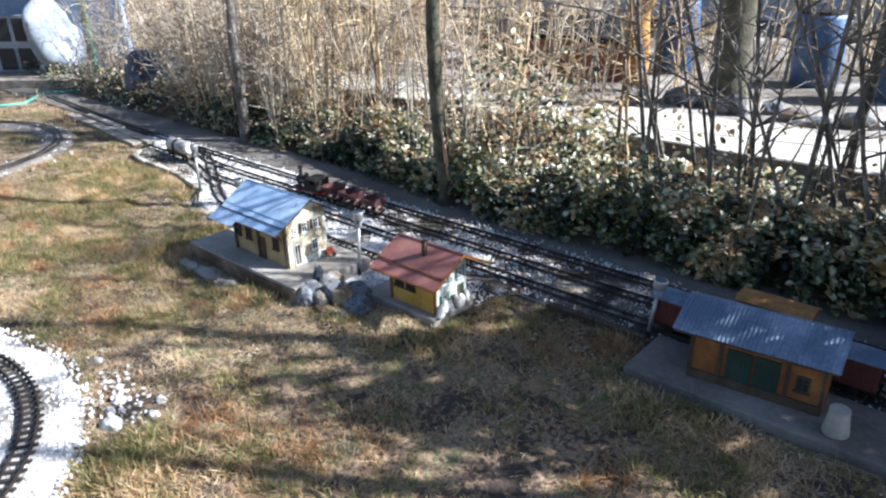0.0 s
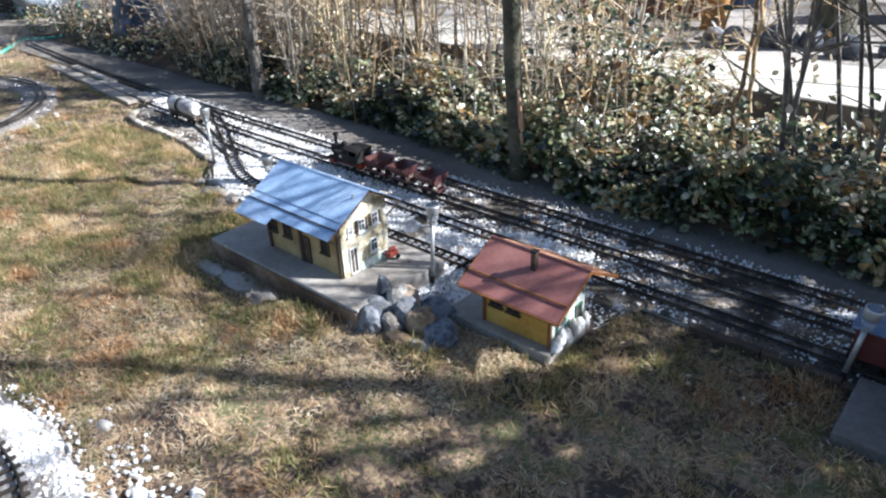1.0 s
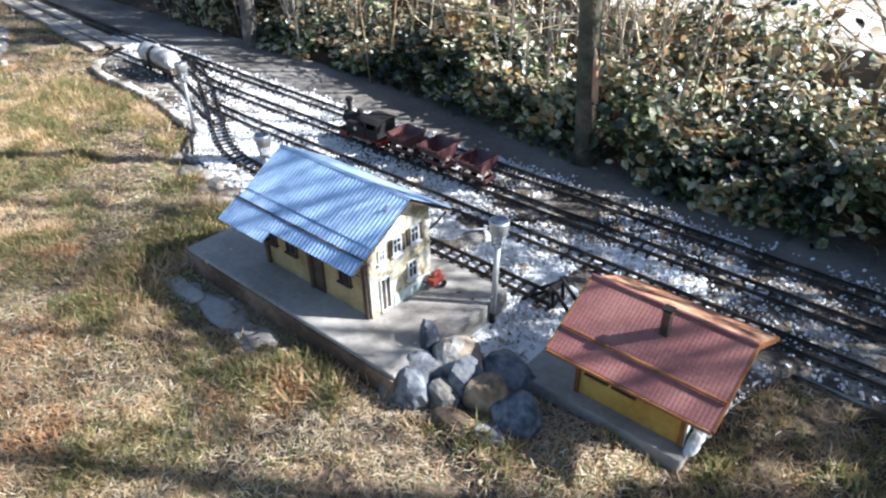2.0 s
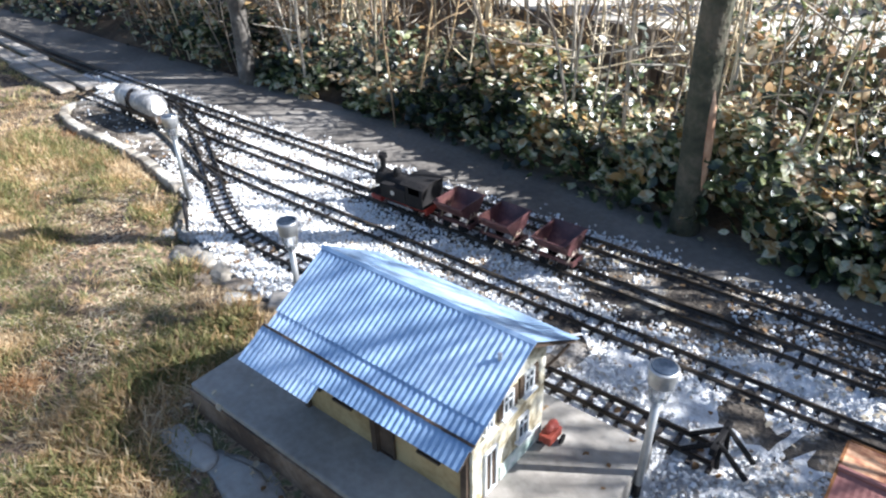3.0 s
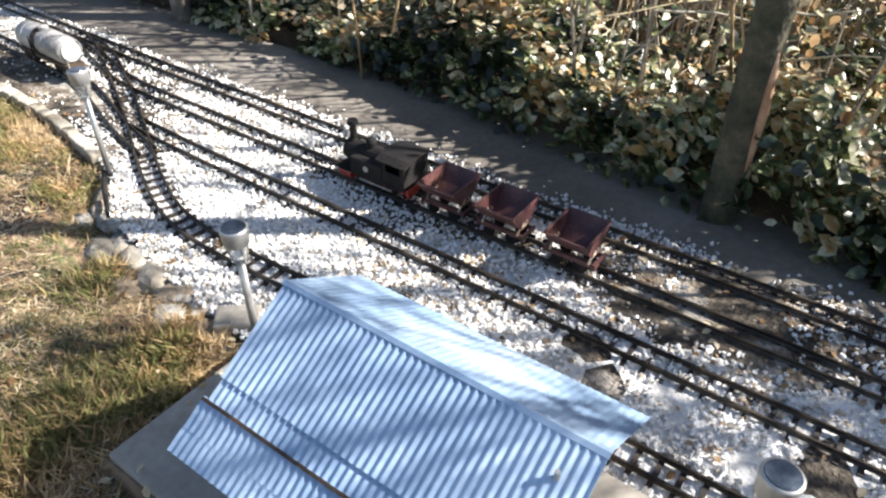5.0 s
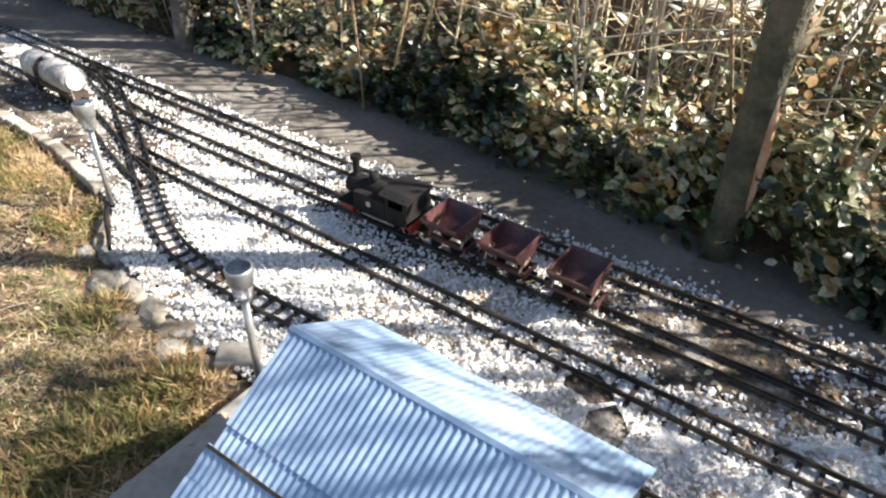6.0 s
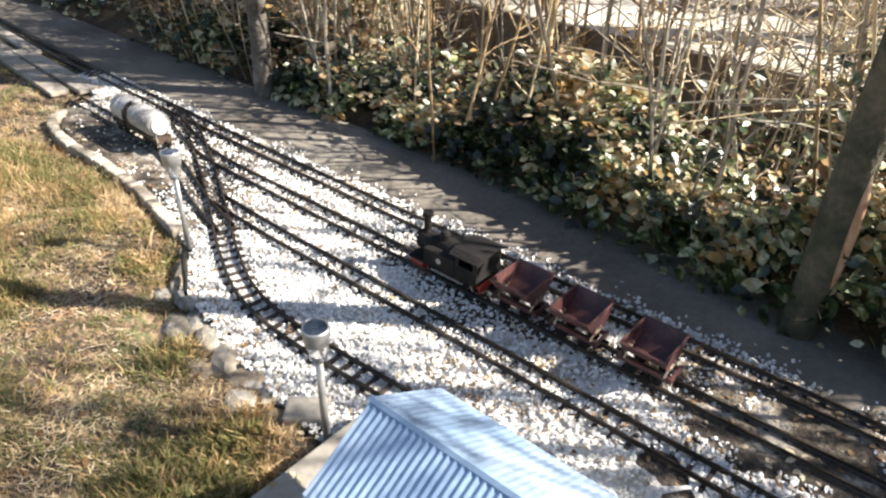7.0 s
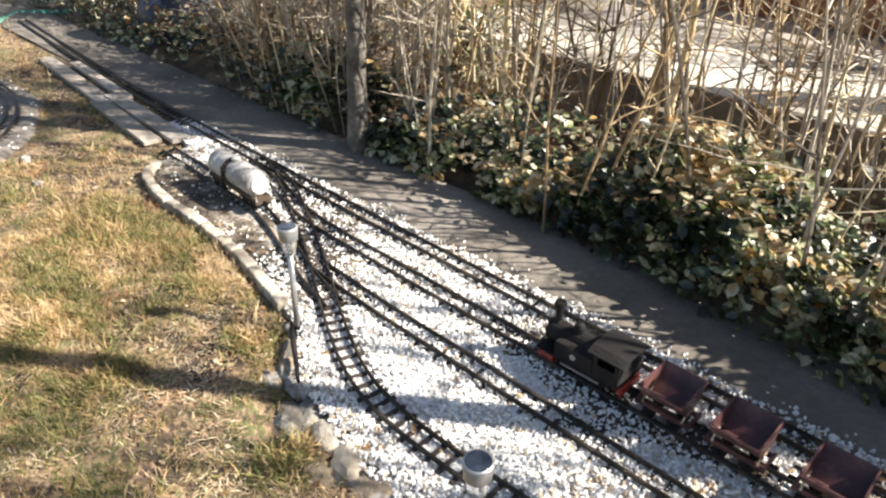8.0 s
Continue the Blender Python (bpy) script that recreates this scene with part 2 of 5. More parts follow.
def lump(seed, sx, sy, sz, rough=.25, sub=2, cuts=0):
    """An uneven boulder about the origin, resting on z = 0."""
    bm = bmesh.new()
    bmesh.ops.create_icosphere(bm, subdivisions=sub, radius=1)
    off = Vector((seed * 3.7, seed * 1.3, seed * 2.1))
    cr = random.Random(seed * 7 + 1)
    planes = [(Vector((cr.gauss(0, 1), cr.gauss(0, 1), abs(cr.gauss(.3, .8)))).normalized(), cr.uniform(.62, .86)) for _ in range(cuts)]
    for v in bm.verts:
        d = v.co.normalized()
        k = 1 + rough * noise.noise(d * 1.1 + off) * 1.6 + rough * .5 * noise.noise(d * 2.7 + off)
        for n, c in planes:
            if k * d.dot(n) > c:
                k = c / d.dot(n)
        v.co = Vector((d.x * sx * k, d.y * sy * k, d.z * sz * k))
    low = min(v.co.z for v in bm.verts)
    g = Geo()
    g.add([(v.co.x, v.co.y, max(v.co.z, low * .75) - low * .75) for v in bm.verts], [[v.index for v in f.verts] for f in bm.faces])
    bm.free()
    return g


LAWN, BED, SLEEPER_TOP = -0.062, -0.045, -0.036


# ---- the large structure ----
rng = np.random.default_rng(7)


def nz(x, y, s, k=0.0):
    return noise.noise(Vector((x * s + k, y * s - k, k * 1.7)))


def smooth(a, b, t):
    t = min(1, max(0, (t - a) / (b - a)))
    return t * t * (3 - 2 * t)


BED_FRONT = [(-5.2, 2.33), (-4.88, 2.30), (-4.80, 2.12), (-4.70, 2.06), (-4.50, 2.03), (-4.25, 2.025), (-4.0, 2.005), (-3.85, 1.985), (-3.6, 1.90), (-3.45, 1.80), (-3.2, 1.74), (-2.85, 1.70), (-2.03, 1.64), (-1.96, 1.53), (-1.85, 1.52), (-1.80, 1.72), (-1.46, 1.80), (-1.43, 1.87), (-1.40, 2.02), (2.2, 2.02)]
LOOPS = [((-2.33, -.41), .857, (.60, 1.03), (-90, 270)), ((-6.1, .95), 1.05, (.92, 1.17), (-60, 250))]


def bed_front(x):
    for (xa, ya), (xb, yb) in zip(BED_FRONT, BED_FRONT[1:]):
        if x <= xb:
            return ya + (yb - ya) * max(0, (x - xa) / (xb - xa))
    return BED_FRONT[-1][1]


def tussock(x, y):
    """Low clumps of turf, fading out towards the beds, the slabs and the path."""
    if not (-7.5 < x < 1.5 and -.8 < y < 2.4):
        return 0
    k = smooth(.02, .12, min(bed_front(x), 2.36) - y)
    if -2.86 < x < -2.0:
        k *= smooth(.03, .12, 1.39 - y)
    if -.85 < x < .3:
        k *= smooth(.02, .10, 1.77 - y)
    for (cx, cy), r, (ra, rb), aa in LOOPS:
        d = math.hypot(x - cx, y - cy)
        k *= max(smooth(0, .1, d - rb - .04), smooth(0, .1, ra - .08 - d))
    h = max(0, nz(x, y, 6.5, 41) + .15) * .022 + max(0, nz(x * .8, y * 1.3, 15, 42) + .1) * .013
    return k * h


def ground_z(x, y):
    z = LAWN + .006 * nz(x, y, 2.1) + .004 * nz(x, y, 6.3, 3) + tussock(x, y)
    rise = smooth(3.72, 3.78, y) if x > -5.2 else smooth(3.6, 6.5, y)
    return z + .25 * rise


def axis_steps(a, b, step, far):
    out = list(np.arange(a, b + step / 2, step))
    k, d = b, step
    while k < far:
        d *= 1.7
        k += d
        out.append(k)
    k, d = a, step
    while k > -far:
        d *= 1.7
        k -= d
        out.insert(0, k)
    return out


def sheet(xs, ys, zf):
    g = Geo()
    for y in ys:
        for x in xs:
            g.v.append((x, y, zf(x, y)))
    n = len(xs)
    g.f = [(j * n + i, j * n + i + 1, (j + 1) * n + i + 1, (j + 1) * n + i) for j in range(len(ys) - 1) for i in range(n - 1)]
    return g


solid("ground", sheet(axis_steps(-7, 1.2, .026, 160), axis_steps(-.8, 2.5, .022, 160), ground_z), M_soil,
      "lawn soil with thin dry winter grass", "ground", kind="structure", smooth=True)
solid("path", sheet(axis_steps(-9, 2.5, .15, 11), list(np.linspace(2.44, 2.80, 9)), lambda x, y: LAWN + .020 + .004 * nz(x, y, 3) - .010 * abs((y - 2.62) / .18) ** 4),
      M_path, "trodden grey dirt path beside the garden railway", "path", kind="structure", smooth=True)


def foot(x):
    """How far the bank's foot lies from y = 2.70 at x."""
    return .07 - .19 * smooth(-3.6, -1.9, x)


def bank_top(x, y):
    y = y - foot(x) * (1 - smooth(2.9, 3.3, y))
    t = smooth(2.68, 2.95, y) * (1 - .55 * smooth(3.1, 3.7, y))
    return LAWN - .01 + t * (.07 + .03 * nz(x, y, 2.5, 5)) + .012 * nz(x, y, 9, 2)


M_litter = mat("leaf_litter", [(.040, .027, .018), (.085, .056, .034), (.17, .115, .07)], 9, 60, .95, 0, .8, .01)
solid("bank", sheet(list(np.arange(-12, 4.01, .08)), list(np.arange(2.50, 3.72, .06)), bank_top), M_litter,
      "low bank of dark soil and leaf litter under the bushes", "bank", kind="structure", smooth=True)


g = Geo()
bx = list(np.arange(-5.2, 2.2, .05))
for x in bx:
    f = bed_front(x)
    for k in range(17):
        t = k / 16
        y = f + (2.47 - f) * t
        edge = smooth(0, .06, t) * smooth(0, .05, 1 - t)
        g.v.append((x, y, LAWN - .012 + (BED - LAWN + .012) * edge + .004 * nz(x, y, 9) * edge))
g.f = [(i * 17 + k, (i + 1) * 17 + k, (i + 1) * 17 + k + 1, i * 17 + k + 1) for i in range(len(bx) - 1) for k in range(16)]
solid("gravel_bed", g, M_gravel_bed, "pale crushed-stone ballast bed under the tracks", "gravel", kind="structure", smooth=True)
g = Geo()
sx = list(np.arange(-5.1, 2.2, .04))
for x in sx:
    f = bed_front(x) + .005
    for k in range(17):
        t = k / 16
        y = f + (2.465 - f) * t
        # w: where dirt shows and where shade is painted over the pale bed
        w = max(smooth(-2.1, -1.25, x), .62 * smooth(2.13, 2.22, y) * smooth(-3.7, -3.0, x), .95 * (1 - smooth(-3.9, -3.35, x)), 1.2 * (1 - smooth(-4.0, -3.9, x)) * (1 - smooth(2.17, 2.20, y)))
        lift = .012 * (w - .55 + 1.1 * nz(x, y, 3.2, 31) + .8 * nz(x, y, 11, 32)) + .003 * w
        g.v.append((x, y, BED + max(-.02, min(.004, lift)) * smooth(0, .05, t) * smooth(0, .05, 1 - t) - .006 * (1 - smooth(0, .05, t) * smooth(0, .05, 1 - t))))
g.f = [(i * 17 + k, (i + 1) * 17 + k, (i + 1) * 17 + k + 1, i * 17 + k + 1) for i in range(len(sx) - 1) for k in range(16)]
solid("soil_patch", g, M_soilshade, "soil and dirty ballast, darkened to paint the shade over the tracks", "soil", kind="structure", smooth=True)


def ring_bed(cx, cy, r0, r1, a0, a1, label, material):
    g = Geo()
    n = 48
    for i in range(n + 1):
        a = radians(a0 + (a1 - a0) * i / n)
        for k in range(9):
            t = k / 8
            r = r0 + (r1 + .05 * nz(math.cos(a) * 4, math.sin(a) * 4, 1, 4) - r0) * t
            e = smooth(0, .12, t) * smooth(0, .1, 1 - t)
            g.v.append((cx + r * math.cos(a), cy + r * math.sin(a), LAWN - .012 + .026 * e + .004 * nz(r * 9, a * 9, 1)))
    g.f = [(i * 9 + k, i * 9 + k + 1, (i + 1) * 9 + k + 1, (i + 1) * 9 + k) for i in range(n) for k in range(8)]
    return solid("gravel_patch", g, material, label, "gravel", kind="structure", smooth=True)


for (cx, cy), r, (ra, rb), (a0, a1) in LOOPS:
    ring_bed(cx, cy, ra, rb, a0, a1, "white gravel under a curved loop of track" if cy < 0 else "dirty grey gravel under a far loop of track", M_loopgravel if cy < 0 else M_wallface)

g = Geo()
for i in range(24):
    x = -4.9 + i * .215
    g.box((x, 3.735, .01), (.212, .10, .40 + .006 * nz(x, 0, 7)))
solid("retaining_wall", g, M_wallface, "low dark concrete retaining wall behind the bushes", "wall", kind="structure", bevel=.006)
solid("terrace", sheet(list(np.arange(-4.95, 0.4, .1)), list(np.arange(3.70, 4.45, .08)), lambda x, y: .214 + .006 * nz(x, y, 4) - (.0 if y > 3.75 else .002)), M_terrace,
      "sunlit pale terrace slab on the retaining wall", "terrace", kind="structure", smooth=True)

M_yard = mat("yard_gravel", [(.09, .075, .055), (.17, .15, .125), (.34, .31, .28)], 1.3, 30, .95, 0, .5, .01, gain=1.6)
solid("yard", sheet(list(np.arange(-5.1, 3.1, .25)), list(np.arange(4.40, 11.0, .25)), lambda x, y: .205 + .008 * nz(x, y, 1.4)), M_yard,
      "pale gravelled yard with thin grass behind the terrace", "yard", kind="structure", smooth=True)

# distance
g = Geo()
g.box((-5.5, 11.2, 1.6), (13, .3, 3.2))
solid("backdrop", g, M_farwall, "pale rendered house wall far behind the thicket", "wall", kind="structure")


# ---- tracks ----
def offset(pts, d):
    out = []
    for i, p in enumerate(pts):
        a, b = pts[max(i - 1, 0)], pts[min(i + 1, len(pts) - 1)]
        t = Vector((b[0] - a[0], b[1] - a[1])).normalized()
        out.append((p[0] - t.y * d, p[1] + t.x * d))
    return out


def resample(pts, step):
    out, carry = [pts[0]], 0.0
    for a, b in zip(pts, pts[1:]):
        d = math.dist(a, b)
        s = step - carry
        while s <= d:
            out.append((a[0] + (b[0] - a[0]) * s / d, a[1] + (b[1] - a[1]) * s / d))
            s += step
        carry = d - (s - step)
    return out


def spline(ctrl, n=14):
    out = []
    c = [ctrl[0]] + list(ctrl) + [ctrl[-1]]
    for i in range(1, len(c) - 2):
        p0, p1, p2, p3 = (Vector((*q, 0)) for q in c[i - 1:i + 3])
        for k in range(n):
            t = k / n
            v = .5 * ((2 * p1) + (p2 - p0) * t + (2 * p0 - 5 * p1 + 4 * p2 - p3) * t * t + (3 * p1 - p0 - 3 * p2 + p3) * t ** 3)
            out.append((v.x, v.y))
    return out + [tuple(ctrl[-1])]


RAIL_BASE = SLEEPER_TOP - .001
RAIL_TOP = RAIL_BASE + .0085
TRACKS = {
    "siding": spline([(-1.93, 1.885), (-2.3, 1.885), (-2.7, 1.883), (-3.0, 1.868), (-3.2, 1.868), (-3.36, 1.897), (-3.56, 1.985), (-3.8, 2.115), (-4.1, 2.265), (-4.35, 2.375), (-4.6, 2.412)]),
    "middle": spline([(2.0, 2.10), (0.0, 2.10), (-1.5, 2.10), (-3.0, 2.104), (-3.5, 2.104), (-3.8, 2.115)]),
    "middle_lead": spline([(-3.62, 2.03), (-3.8, 2.07), (-4.05, 2.15), (-4.25, 2.195), (-4.45, 2.205), (-4.9, 2.215)]),
    "passing": spline([(2.0, 2.265), (-1.5, 2.262), (-3.0, 2.263), (-3.7, 2.263), (-4.0, 2.268), (-4.2, 2.30), (-4.5, 2.39)]),
    "main": spline([(1.2, 2.412), (-2.0, 2.408), (-3.6, 2.405), (-4.6, 2.415), (-5.6, 2.44), (-6.6, 2.50), (-7.6, 2.57)]),
}
for (cx, cy), r, rr, (a0, a1) in LOOPS:
    TRACKS[f"loop{cx}"] = [(cx + r * math.cos(radians(a)), cy + r * math.sin(radians(a))) for a in np.arange(a0, a1, 2)]
tie_geo = Geo()
tie_geo.extrude([(-.039, -.006), (.039, -.006), (.038, .0), (-.038, .0)], "x", -.0047, .0047)
for s in (-1, 1):
    tie_geo.box((0, s * .0225, .0015), (.0085, .012, .004))
TIE = mesh_of("sleeper", tie_geo, M_tie)
LATE = []


def lay_track(name, pts):
    mid = pts[len(pts) // 2]
    t = thing("railway_track", (mid[0], mid[1], SLEEPER_TOP), "narrow model railway track with dull rails on dark sleepers", "track", "garden railway tracks", "structure")
    for s in (-1, 1):
        line = offset(resample(pts, .03), s * .0225)
        g = Geo()
        prof = [(-.0042, 0), (.0042, 0), (.0013, .003), (.0020, .0068), (.0020, .0098), (-.0020, .0098), (-.0020, .0068), (-.0013, .003)]
        n = len(prof)
        for i, p in enumerate(line):
            a, b = line[max(i - 1, 0)], line[min(i + 1, len(line) - 1)]
            d = Vector((b[0] - a[0], b[1] - a[1])).normalized()
            for u, w in prof:
                g.v.append((p[0] - d.y * u - mid[0], p[1] + d.x * u - mid[1], RAIL_BASE + w - SLEEPER_TOP))
        g.f = [(i * n + k, i * n + (k + 1) % n, (i + 1) * n + (k + 1) % n, (i + 1) * n + k) for i in range(len(line) - 1) for k in range(n)]
        part("rail", g, M_rail, t)
    LATE.append((t, resample(pts, .036), mid))


for key, pts in TRACKS.items():
    lay_track(key, pts)


# ---- slabs and edging ----
def slab(name, x0, x1, y0, y1, top, label, rz=0.0, material=M_slab):
    cx, cy = (x0 + x1) / 2, (y0 + y1) / 2
    g = Geo().box((0, 0, -.04), (x1 - x0, y1 - y0, .08), rz)
    return solid(name, g, material, label, "slab", at=(cx, cy, top), bevel=.004)


big = slab("platform_slab", -2.817, -2.016, 1.392, 1.80, .010, "grey concrete platform slab under the zinc-roofed station")
part("edge_board", Geo().box((0, -.2065, -.046), (.803, .006, .070)), M_stainedge, big, "earth-stained brown front edge", bevel=.002)
for k, (x, y, w, d, a) in enumerate([(-2.745, 1.322, .070, .036, 18), (-2.585, 1.335, .085, .048, -12), (-2.430, 1.322, .062, .032, 8)]):
    solid("flagstone", lump(k + 90, w, d, .009, .5, 3), M_slab, "grey flagstone sunk in the lawn before the platform", "flagstone", "flagstones in the lawn", at=(x, y, LAWN - .006), smooth=True)
slab("platform_slab", -1.842, -1.462, 1.600, 1.835, -.022, "grey concrete slab under the red-roofed halt")
# darker concrete than the other slabs, to paint the shade on this one
slab("platform_slab", -.775, .20, 1.78, 2.045, -.028, "grey concrete slab under the goods station, shade in its darker colour", material=M_wallface)

for i in range(8):
    xa = -1.22 + i * .21
    g = Geo().box((0, 0, .002), (.205, .026, .05), (-1) ** i * .8)
    solid("edging_board", g, M_darkwood, "dark wet timber edging along the ballast", "edging", "ballast edging", at=(xa + .1, 2.005 - .01 * (i > 1), LAWN + .005), bevel=.003)


# ---- model buildings ----
def wpart(name, geo, material, parent, label="", sm=False, bevel=0.0, under=None):
    """A part drawn in world coordinates under a thing that is not turned."""
    base = parent.matrix_basis.translation
    geo.v = [(x - base.x, y - base.y, z - base.z) for x, y, z in geo.v]
    ob = part(name, geo, material, under or parent, label, sm, bevel)
    return ob


def corrugated(x0, x1, a, b, pitch, amp, th=.0014, wave=.0):
    """A corrugated sheet between two lines along x, a and b being their y and z."""
    n = int(round((x1 - x0) / pitch)) * 6
    d = Vector((0, b[0] - a[0], b[1] - a[1])).normalized()
    up = Vector((1, 0, 0)).cross(d)
    if up.z < 0:
        up = -up
    g = Geo()
    rows = 5
    for side in (0, 1):
        for r in range(rows):
            t = r / (rows - 1)
            for i in range(n + 1):
                x = x0 + (x1 - x0) * i / n
                h = amp * math.cos(2 * math.pi * i / 6) - side * th + wave * nz(x, t, 9, 2)
                g.v.append((x, a[0] + (b[0] - a[0]) * t + up.y * h, a[1] + (b[1] - a[1]) * t + up.z * h))
    m = n + 1
    k = rows * m
    for r in range(rows - 1):
        for i in range(n):
            g.f.append((r * m + i, r * m + i + 1, (r + 1) * m + i + 1, (r + 1) * m + i))
            g.f.append((k + r * m + i, k + (r + 1) * m + i, k + (r + 1) * m + i + 1, k + r * m + i + 1))
    for i in range(n):
        g.f.append((i, k + i, k + i + 1, i + 1))
        q = (rows - 1) * m
        g.f.append((q + i, q + i + 1, k + q + i + 1, k + q + i))
    for r in range(rows - 1):
        g.f.append((r * m, (r + 1) * m, k + (r + 1) * m, k + r * m))
        g.f.append((r * m + n, k + r * m + n, k + (r + 1) * m + n, (r + 1) * m + n))
    return g


def opening(house, face, u, z, w, h, at, frame_mat, kind="window", shutters=None, bars=1):
    """A window or door on a wall: face 'x' looks along +x, '-y' along -y; u is the place along the wall."""
    def bx(g, cu, cz, cw, ch, depth, out):
        if face == "x":
            g.box((at + out, cu, cz), (depth, cw, ch))
        else:
            g.box((cu, at - out, cz), (cw, depth, ch))
        return g
    pane = wpart("pane" if kind == "window" else "door", bx(Geo(), u, z, w, h, .002, .0012), M_pane if kind == "window" else M_darkwood, house)
    g = Geo()
    t = .0035
    for cu, cz, cw, ch in ((u - w / 2, z, t, h + t), (u + w / 2, z, t, h + t), (u, z - h / 2, w, t), (u, z + h / 2, w, t)):
        bx(g, cu, cz, cw, ch, .005, .0027)
    for i in range(bars):
        bx(g, u - w / 2 + w * (i + 1) / (bars + 1), z, t * .6, h, .003, .003)
    if bars and kind == "window":
        bx(g, u, z + h * .12, w, t * .6, .003, .0034)
    wpart("window_frame" if kind == "window" else "door_frame", g, frame_mat, house)
    if kind == "window":
        wpart("window_sill", bx(Geo(), u, z - h / 2 - .004, w + .012, .004, .010, .005), frame_mat, house)
    if shutters:
        for s in (-1, 1):
            g = bx(Geo(), u + s * (w * .75 + .001), z, w * .46, h + .004, .003, .0024)
            for k in range(5):
                bx(g, u + s * (w * .75 + .001), z - h / 2 + h * (k + .5) / 5, w * .36, h * .06, .002, .0046)
            wpart("shutter", g, shutters, house)
    return pane


def gable_body(x0, x1, y0, y1, z0, eave0, eave1, ridge_y, ridge_z, th=.006):
    """Four walls with gables at both ends, hollow."""
    gs = []
    prof = [(y0, z0), (y1, z0), (y1, eave1), (ridge_y, ridge_z), (y0, eave0)]
    gs.append(("wall", Geo().extrude(prof, "x", x1 - th, x1)))
    gs.append(("wall", Geo().extrude(prof, "x", x0, x0 + th)))
    gs.append(("wall", Geo().extrude([(x0 + th, z0), (x1 - th, z0), (x1 - th, eave0), (x0 + th, eave0)], "y", y0 + .001, y0 + th)))
    gs.append(("wall", Geo().extrude([(x0 + th, z0), (x1 - th, z0), (x1 - th, eave1), (x0 + th, eave1)], "y", y1 - th, y1 - .001)))
    return gs


# the zinc-roofed station
st = thing("model_station", (-2.39, 1.60, .010), "cream and ochre model station with a corrugated zinc roof", "model house", "model railway buildings")
bx0, bx1, by0, by1 = -2.585, -2.190, 1.500, 1.706
walls = gable_body(bx0, bx1, by0, by1, .010, .222, .232, 1.607, .290)
for (nm, g), m, lb in zip(walls, (M_cream, M_cream, M_tan, M_cream), ("stained cream rendered gable", "cream rendered gable", "ochre boarded wall", "cream rendered wall")):
    wpart(nm, g, m, st, lb)
RID, FAR = (1.607, .303), (1.748, .2195)
wpart("roof_sheet", corrugated(-2.608, -2.152, RID, (1.483, .2318), .0112, .0011, wave=.0012), M_zinc, st, "corrugated zinc sheet")
wpart("roof_sheet", corrugated(-2.606, -2.154, (1.491, .2330), (1.449, .2095), .0112, .0011, wave=.0012), M_zinc, st, "middle corrugated zinc sheet")
wpart("roof_sheet", corrugated(-2.614, -2.156, (1.458, .2165), (1.421, .1930), .0112, .0011, wave=.0012), M_zinc, st, "lower corrugated zinc sheet")
wpart("roof_sheet", corrugated(-2.616, -2.438, (1.430, .1970), (1.394, .1770), .0112, .0011, wave=.0012), M_zinc, st, "corrugated zinc canopy end")
wpart("roof_sheet", corrugated(-2.610, -2.152, (1.609, .3035), FAR, .0112, .0003, wave=.0008), M_zinc, st, "sunlit corrugated zinc sheet")
wpart("ridge_cap", Geo().extrude([(1.6015, .3015), (1.607, .3055), (1.6125, .3020), (1.6125, .3005), (1.607, .3040), (1.6015, .3000)], "x", -2.611, -2.151), M_zinc, st)
g = Geo()
for i in range(40):
    x = -2.606 + i * .0115
    g.box((x, 1.4545 + .0006 * nz(i, 0, 1.7), .2165 + .001 * nz(i, 3, 2.1)), (.0125, .0045, .0030 + .001 * nz(i, 1, 1.3)), 0, 0, 30)
wpart("seam_strip", g, M_rust, st, "rust-brown weathered seam")
wpart("roof_underside", Geo().extrude([(1.600, .2945), (1.436, .1990), (1.436, .1955), (1.600, .2905)], "x", -2.600, -2.160), M_darkwood, st)
wpart("roof_underside", Geo().extrude([(1.612, .2965), (1.742, .2160), (1.742, .2130), (1.612, .2930)], "x", -2.600, -2.160), M_darkwood, st)
wpart("barge_board", Geo().extrude([(1.607, .298), (1.428, .1935), (1.428, .1845), (1.607, .289)], "x", -2.163, -2.158), M_darkwood, st)
wpart("barge_board", Geo().extrude([(1.607, .299), (1.748, .2150), (1.748, .2070), (1.607, .290)], "x", -2.163, -2.158), M_darkwood, st)
for y, z in ((1.437, .196), (1.468, .210), (1.74, .21)):
    wpart("bracket", Geo().tube([(-2.166, y, z - .004), (-2.180, y + (.02 if y < 1.6 else -.02), z - .03), (-2.190, y + (.035 if y < 1.6 else -.035), z - .045)], .003, 5), M_darkwood, st)
for x in (-2.58, -2.40, -2.202):
    wpart("timber_post", Geo().box((x, 1.4955, .114), (.012, .008, .208)), M_darkwood, st)
wpart("vent_pipe", Geo().tube([(-2.188, 1.567, .272), (-2.188, 1.566, .292)], .0035, 8), M_chrome, st)
wpart("plinth", Geo().box((-2.189, 1.635, .026), (.004, .125, .032)), M_mint, st, "pale blue plinth panel")
opening(st, "x", 1.545, .062, .030, .092, bx1, M_white, "door", bars=1)
opening(st, "x", 1.638, .085, .028, .046, bx1, M_white)
opening(st, "x", 1.590, .175, .026, .040, bx1, M_white, shutters=M_darkwood)
opening(st, "x", 1.650, .178, .026, .040, bx1, M_white, shutters=M_darkwood)
opening(st, "x", 1.540, .172, .018, .030, bx1, M_white)
for x in (-2.555, -2.475, -2.275):
    opening(st, "-y", x, .105, .036, .048, by0, M_darkwood)
